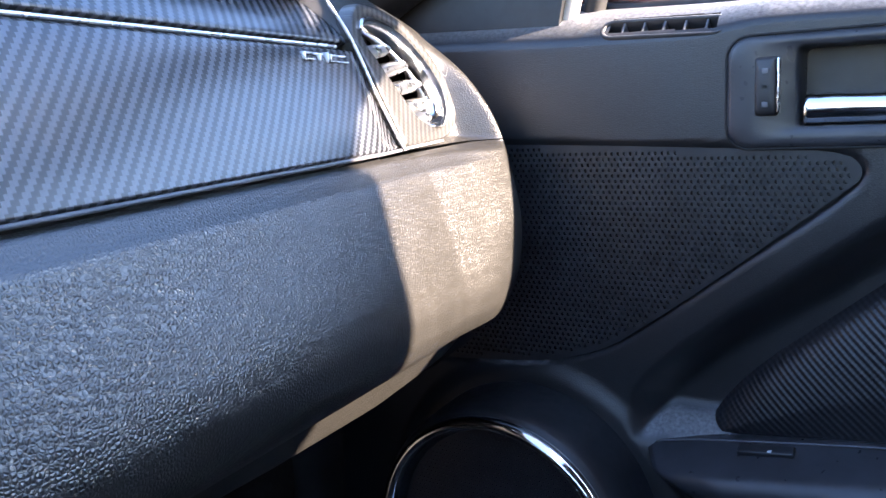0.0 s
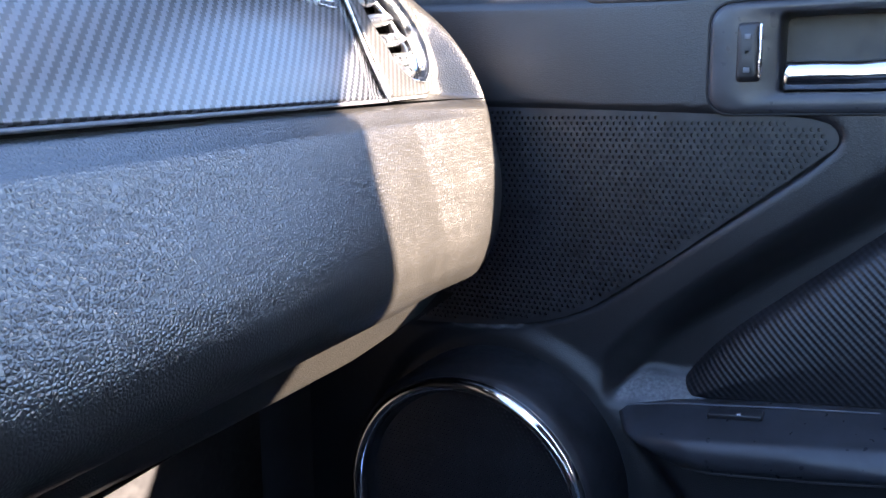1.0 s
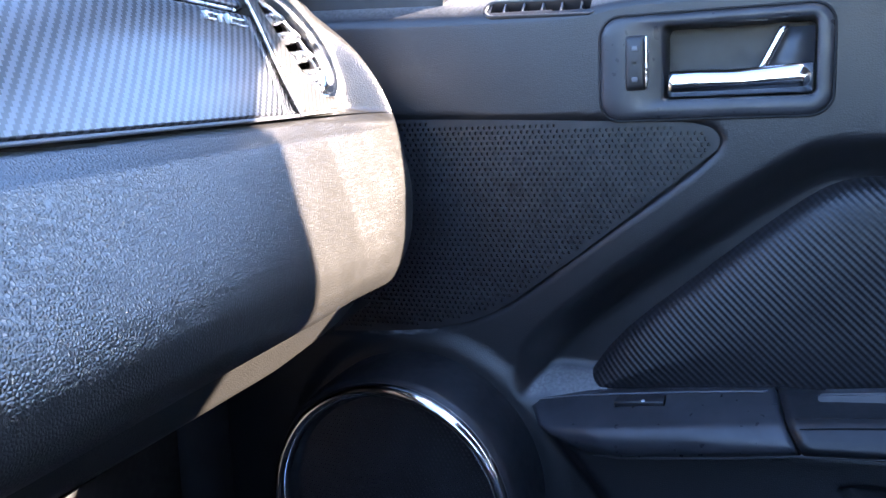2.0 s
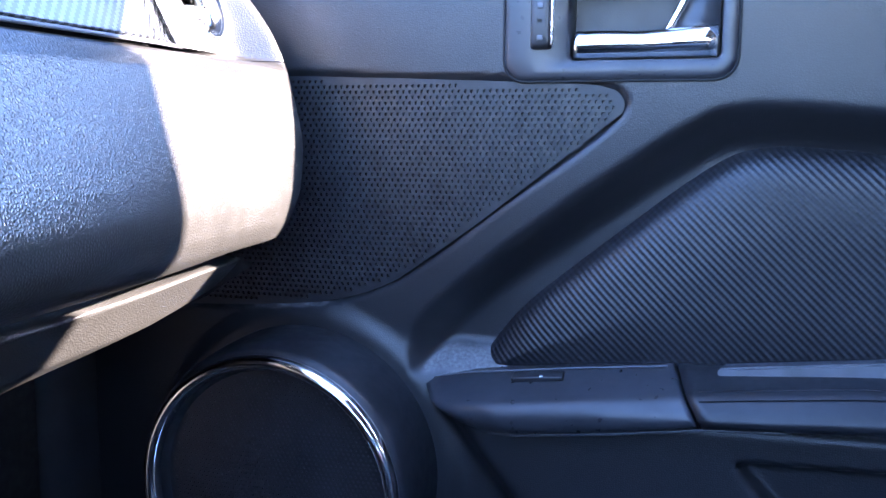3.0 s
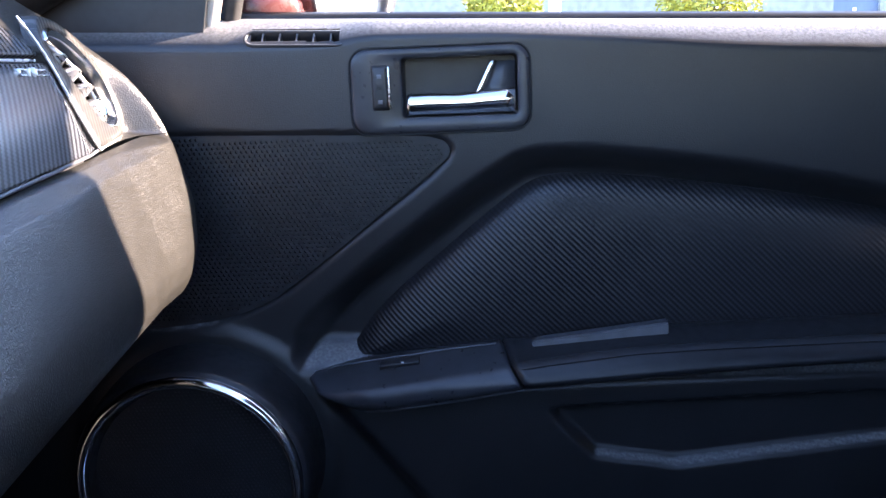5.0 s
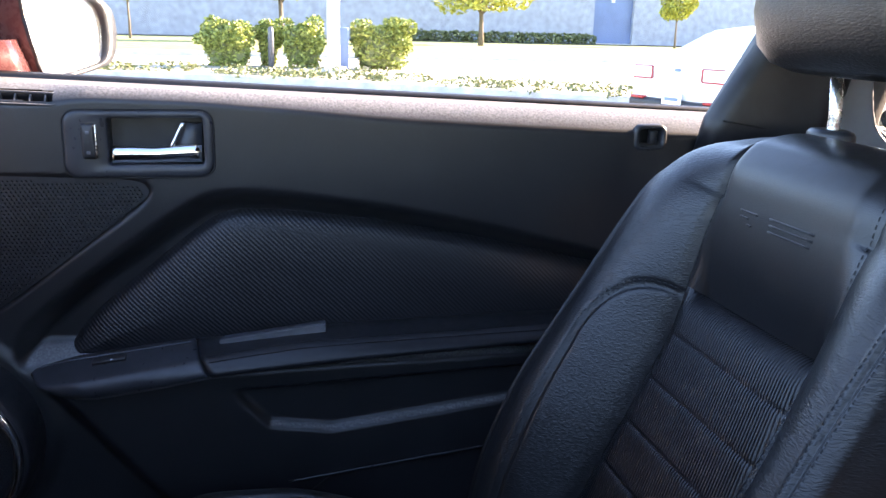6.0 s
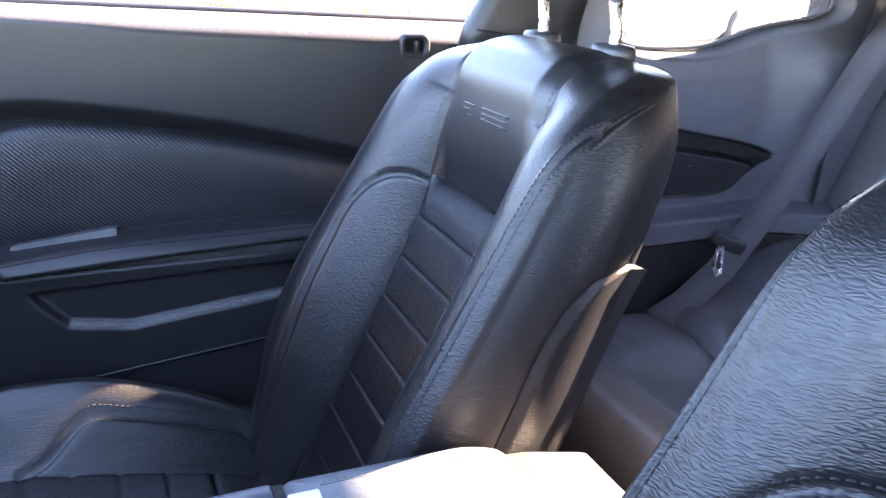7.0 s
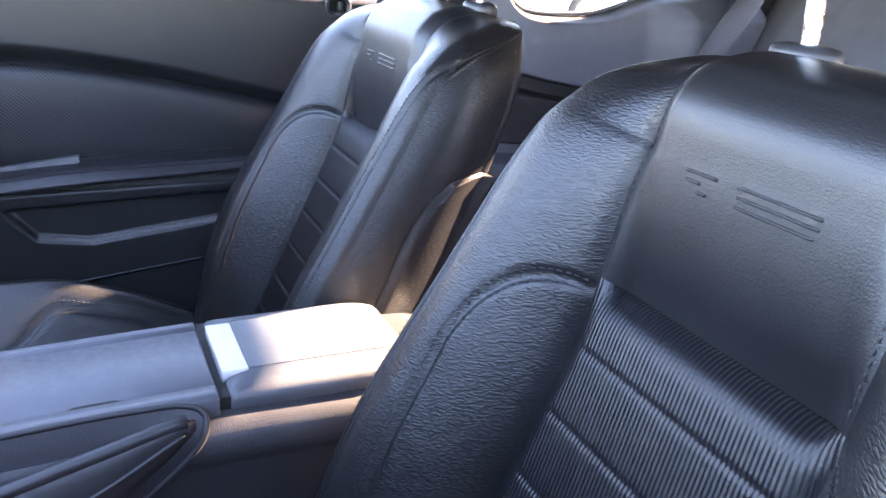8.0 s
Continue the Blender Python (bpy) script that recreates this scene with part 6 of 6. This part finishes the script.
for k, (c, h) in enumerate(HEDGES):
    hedge = thing("hedge", (c[0], c[1], GROUND + 0.15), "overgrown clipped green hedge lit by the sun", "hedge", "hedges behind the kerb")
    for a, b in ((0.1, 0.2), (-0.15, -0.1), (0.0, -0.25)):
        part("stem", tube([(c[0] + a, c[1] + b * h[1], GROUND + 0.1), (c[0] + a * 1.4, c[1] + b * 1.4 * h[1], c[2] + 0.2)], 0.02, 5), M_BARK, hedge)
    part("core", box([c[0] - h[0] * 0.55, c[1] - h[1] * 0.58, c[2] - h[2] * 0.72], [c[0] + h[0] * 0.55, c[1] + h[1] * 0.58, c[2] + h[2] * 0.66], 0.13, 3), M_LEAF_DULL, hedge)
    part("foliage", leaf_cloud(hedge_lumps(c, h, 60 + k), 6500, 0.052, 10 + k, 0.35), M_LEAF, hedge, kind="stuff")
post = thing("lamp_post", (19.0, -1.62, GROUND), "white painted lamp post on a concrete foot", "lamp post")
part("foot", loft([[(19.0 + r * math.cos(t), -1.62 + r * math.sin(t), z) for t in np.linspace(0, 2 * math.pi, 20, endpoint=False)] for r, z in ((0.32, GROUND), (0.32, 0.05), (0.28, 0.10), (0.15, 0.11))]), M_CONCRETE, post, "round concrete foot")
part("pole", tube([(19.0, -1.62, 0.05), (19.0, -1.62, 3.0), (19.0, -1.62, 7.5)], 0.13, 16, radii=[0.145, 0.13, 0.10]), M_WHITE, post, "white steel pole")
part("lamp_head", box((18.6, -1.75, 7.4), (19.9, -1.49, 7.6), 0.04), M_GREY, post)
bollard = thing("bollard", (20.2, -0.28, GROUND), "grey steel bollard between the hedges", "bollard")
part("pipe", tube([(20.2, -0.30, GROUND), (20.2, -0.30, 0.85), (20.2, -0.30, 0.93)], 0.07, 14, radii=[0.07, 0.07, 0.045]), M_GREY, bollard)
alone("utility_box", box((20.35, -2.12, GROUND), (20.75, -1.86, 0.95), 0.03), M_DOORBLUE, "dark blue-grey utility cabinet by the lamp post", "cabinet")


def tree(x, y, height, crown, trunk, seed, label):
    ob = thing("tree", (x, y, GROUND), label, "tree", "trees by the building")
    rng = random.Random(seed)
    base = crown[2] - crown[3][2] * 0.8
    top = Vector((x + rng.uniform(-0.1, 0.1), y, crown[2]))
    part("trunk", tube([(x, y, GROUND), (x + 0.04, y, base * 0.5), (x, y + 0.03, base), tuple(top)], trunk, 10, radii=[trunk * 1.4, trunk, trunk * 0.85, trunk * 0.3]), M_BARK, ob)
    limbs, blobs = [], []
    for k in range(9):
        a = k * 2.4
        e = Vector((crown[0] + math.cos(a) * crown[3][0] * 0.6, crown[1] + math.sin(a) * crown[3][1] * 0.6, crown[2] + rng.uniform(-0.45, 0.55) * crown[3][2]))
        limbs.append(tube([(x, y, base * (0.85 + 0.05 * k)), tuple(Vector((x, y, base)).lerp(e, 0.5) + Vector((0, 0, 0.1))), tuple(e)], 0.04, 6, radii=[trunk * 0.45, trunk * 0.28, 0.01]))
        blobs.append((tuple(e), tuple(s * rng.uniform(0.32, 0.5) for s in crown[3])))
    for limb in limbs:
        part("limb", limb, M_BARK, ob)
    part("crown", leaf_cloud(blobs + [((crown[0], crown[1], crown[2]), tuple(s * 0.75 for s in crown[3]))], 4200, height * 0.03, seed, 0.15), M_LEAF_TREE, ob, kind="stuff")


tree(47.0, -12.7, 5.0, (47.0, -12.7, 3.3, (2.6, 3.0, 1.9)), 0.13, 3, "young street tree with yellow-green crown")
tree(45.0, -1.6, 5.0, (45.0, -1.6, 3.2, (2.0, 2.4, 1.5)), 0.12, 5, "round young tree with yellow-green leaves")
tree(50.0, -26.2, 3.4, (50.0, -26.2, 2.55, (1.0, 1.25, 1.1)), 0.06, 7, "small thin sapling with pale leaves")
tree(48.0, 6.1, 3.6, (48.0, 6.1, 2.6, (0.8, 0.95, 0.9)), 0.06, 9, "slim sapling with sparse yellow leaves")

wall = thing("building", (59.5, -10, GROUND), "long grey split-block building with a blue door", "building")
for y0, y1 in ((-24.6, 60.0), (-120.0, -27.7)):
    part("wall", box((59.5, y0, GROUND), (60.0, y1, 9.0)), M_BLOCK, wall, "blue-grey split-face block wall")
part("wall_over_door", box((59.5, -27.7, 4.2), (60.0, -24.6, 9.0)), M_BLOCK, wall)
part("roof_edge", box((59.2, -120, 9.0), (60.4, 60, 9.5)), M_GREY, wall, "grey roof edge")
bdoor = part("door", box((59.8, -27.7, 0.0), (59.95, -24.6, 4.2)), M_DOORBLUE, wall, "plain blue double door")
part("door_plate", box((59.72, -26.25, 2.95), (59.79, -26.0, 3.2)), M_WHITE, bdoor)
part("door_step", box((59.0, -27.9, GROUND), (59.9, -24.4, 0.05)), M_CONCRETE, wall)
alone("planting_bed", box((56.5, -120, GROUND), (59.45, 60, GROUND + 0.17)), M_MULCH, "brown mulch bed along the wall", "bed", kind="structure")
shrubs = [((58.3, y, 0.25), (0.7, 0.9, 0.45)) for y in np.arange(-23.5, -8.0, 1.35)]
for k, (c, h) in enumerate(shrubs):
    sh = thing("shrub", (c[0], c[1], GROUND + 0.15), "low dull green shrub by the wall", "shrub", "shrubs along the wall")
    part("foliage", leaf_cloud([(c, h)], 420, 0.14, 40 + k, 0.2), M_LEAF_DULL, sh, kind="stuff")

# white saloon car, seen from behind
HEAD = radians(-72)
CAR = Matrix.Translation((9.35, -4.86, GROUND)) @ Matrix.Rotation(HEAD, 4, "Z")
car = thing("parked_car", (9.35, -4.86, GROUND), "white saloon car parked with its tail to us", "car")


def car_part(name, me, mat, label="", parent=None):
    if isinstance(me, bmesh.types.BMesh):
        bm, me = me, bpy.data.meshes.new(name)
        bm.to_mesh(me)
        bm.free()
    me.transform(CAR)
    return part(name, me, mat, parent or car, label)


def car_section(x, low, belt, half, top=None, roof_half=0.0):
    pts = [(x, -half * 0.86, low), (x, -half, low + 0.12), (x, -half, belt - 0.12), (x, -half * 0.95, belt)]
    if top:
        pts += [(x, -roof_half, top - 0.05), (x, -roof_half * 0.8, top), (x, roof_half * 0.8, top), (x, roof_half, top - 0.05)]
    else:
        pts += [(x, -half * 0.7, belt + 0.02), (x, -half * 0.3, belt + 0.03), (x, half * 0.3, belt + 0.03), (x, half * 0.7, belt + 0.02)]
    return pts + [(x, half * 0.95, belt), (x, half, belt - 0.12), (x, half, low + 0.12), (x, half * 0.86, low)]


car_part("body", loft([car_section(x, l, b, h) for x, l, b, h in ((0.0, 0.40, 0.86, 0.74), (0.04, 0.32, 0.93, 0.80), (0.25, 0.26, 0.96, 0.86), (1.2, 0.22, 0.93, 0.88), (2.8, 0.22, 0.90, 0.88), (3.9, 0.24, 0.82, 0.84), (4.35, 0.34, 0.66, 0.72))]), M_WHITE, "white painted body")
car_part("cabin", loft([car_section(x, 0.85, 0.92, h, t, r) for x, h, t, r in ((0.48, 0.70, 0.97, 0.60), (1.05, 0.74, 1.26, 0.54), (1.7, 0.76, 1.33, 0.54), (2.3, 0.76, 1.30, 0.54), (3.15, 0.74, 0.95, 0.60))]), M_WHITE, "white roof and pillars")
car_part("rear_window", loft([[(0.58, -0.56, 1.03), (0.58, 0.56, 1.03)], [(0.98, -0.47, 1.23), (0.98, 0.47, 1.23)]], closed=False), M_WHITE)
car_part("bumper", box((-0.06, -0.78, 0.24), (0.16, 0.78, 0.42), 0.05), M_BLACK, "black lower bumper")
for s in (1, -1):
    lamp = car_part("tail_light", loft([[(-0.012 + 0.12 * max(0, a - 0.6), s * (0.40 + 0.36 * a), 0.74 + z * (0.075 + 0.02 * a) - 0.01) for z in (-1, -0.2, 0.6, 1)] for a in (0.0, 0.3, 0.6, 0.85, 1.0)], closed=False), M_WHITE, "white tail-light cover with red edges")
    for z0, z1 in ((0.650, 0.668), (0.806, 0.818)):
        car_part("lens", box((-0.03, min(s * 0.42, s * 0.74), z0), (0.04, max(s * 0.42, s * 0.74), z1), 0.008), M_LAMP_RED, "red lens strip", lamp)
    car_part("lens_edge", box((-0.03, min(s * 0.405, s * 0.42), 0.66), (0.04, max(s * 0.405, s * 0.42), 0.81), 0.006), M_LAMP_RED, "", lamp)
    car_part("reflector", box((-0.07, min(s * 0.50, s * 0.72), 0.40), (0.02, max(s * 0.50, s * 0.72), 0.435), 0.008), M_LAMP_RED, "red bumper reflector")
    for x in (0.82, 3.45):
        wheel = car_part("wheel", loft([[(x + r * math.cos(t), s * y, 0.32 + r * math.sin(t)) for t in np.linspace(0, 2 * math.pi, 28, endpoint=False)] for r, y in ((0.20, 0.89), (0.30, 0.895), (0.32, 0.86), (0.32, 0.72), (0.2, 0.70))]), M_TYRE)
        car_part("rim", loft([[(x + r * math.cos(t), s * y, 0.32 + r * math.sin(t)) for t in np.linspace(0, 2 * math.pi, 28, endpoint=False)] for r, y in ((0.21, 0.888), (0.19, 0.90), (0.05, 0.885), (0.01, 0.89))]), M_BRUSHED, "", wheel)
plate_ob = car_part("number_plate", box((-0.075, -0.16, 0.36), (-0.062, 0.16, 0.50), 0.004), M_WHITE, "pale number plate")
car_part("plate_bar", box((-0.078, -0.11, 0.41), (-0.074, 0.11, 0.45)), M_DOORBLUE, "", plate_ob)
car_part("car_badge", box((-0.012, -0.05, 0.76), (0.01, 0.05, 0.80), 0.008), M_DOORBLUE, "small blue oval badge")
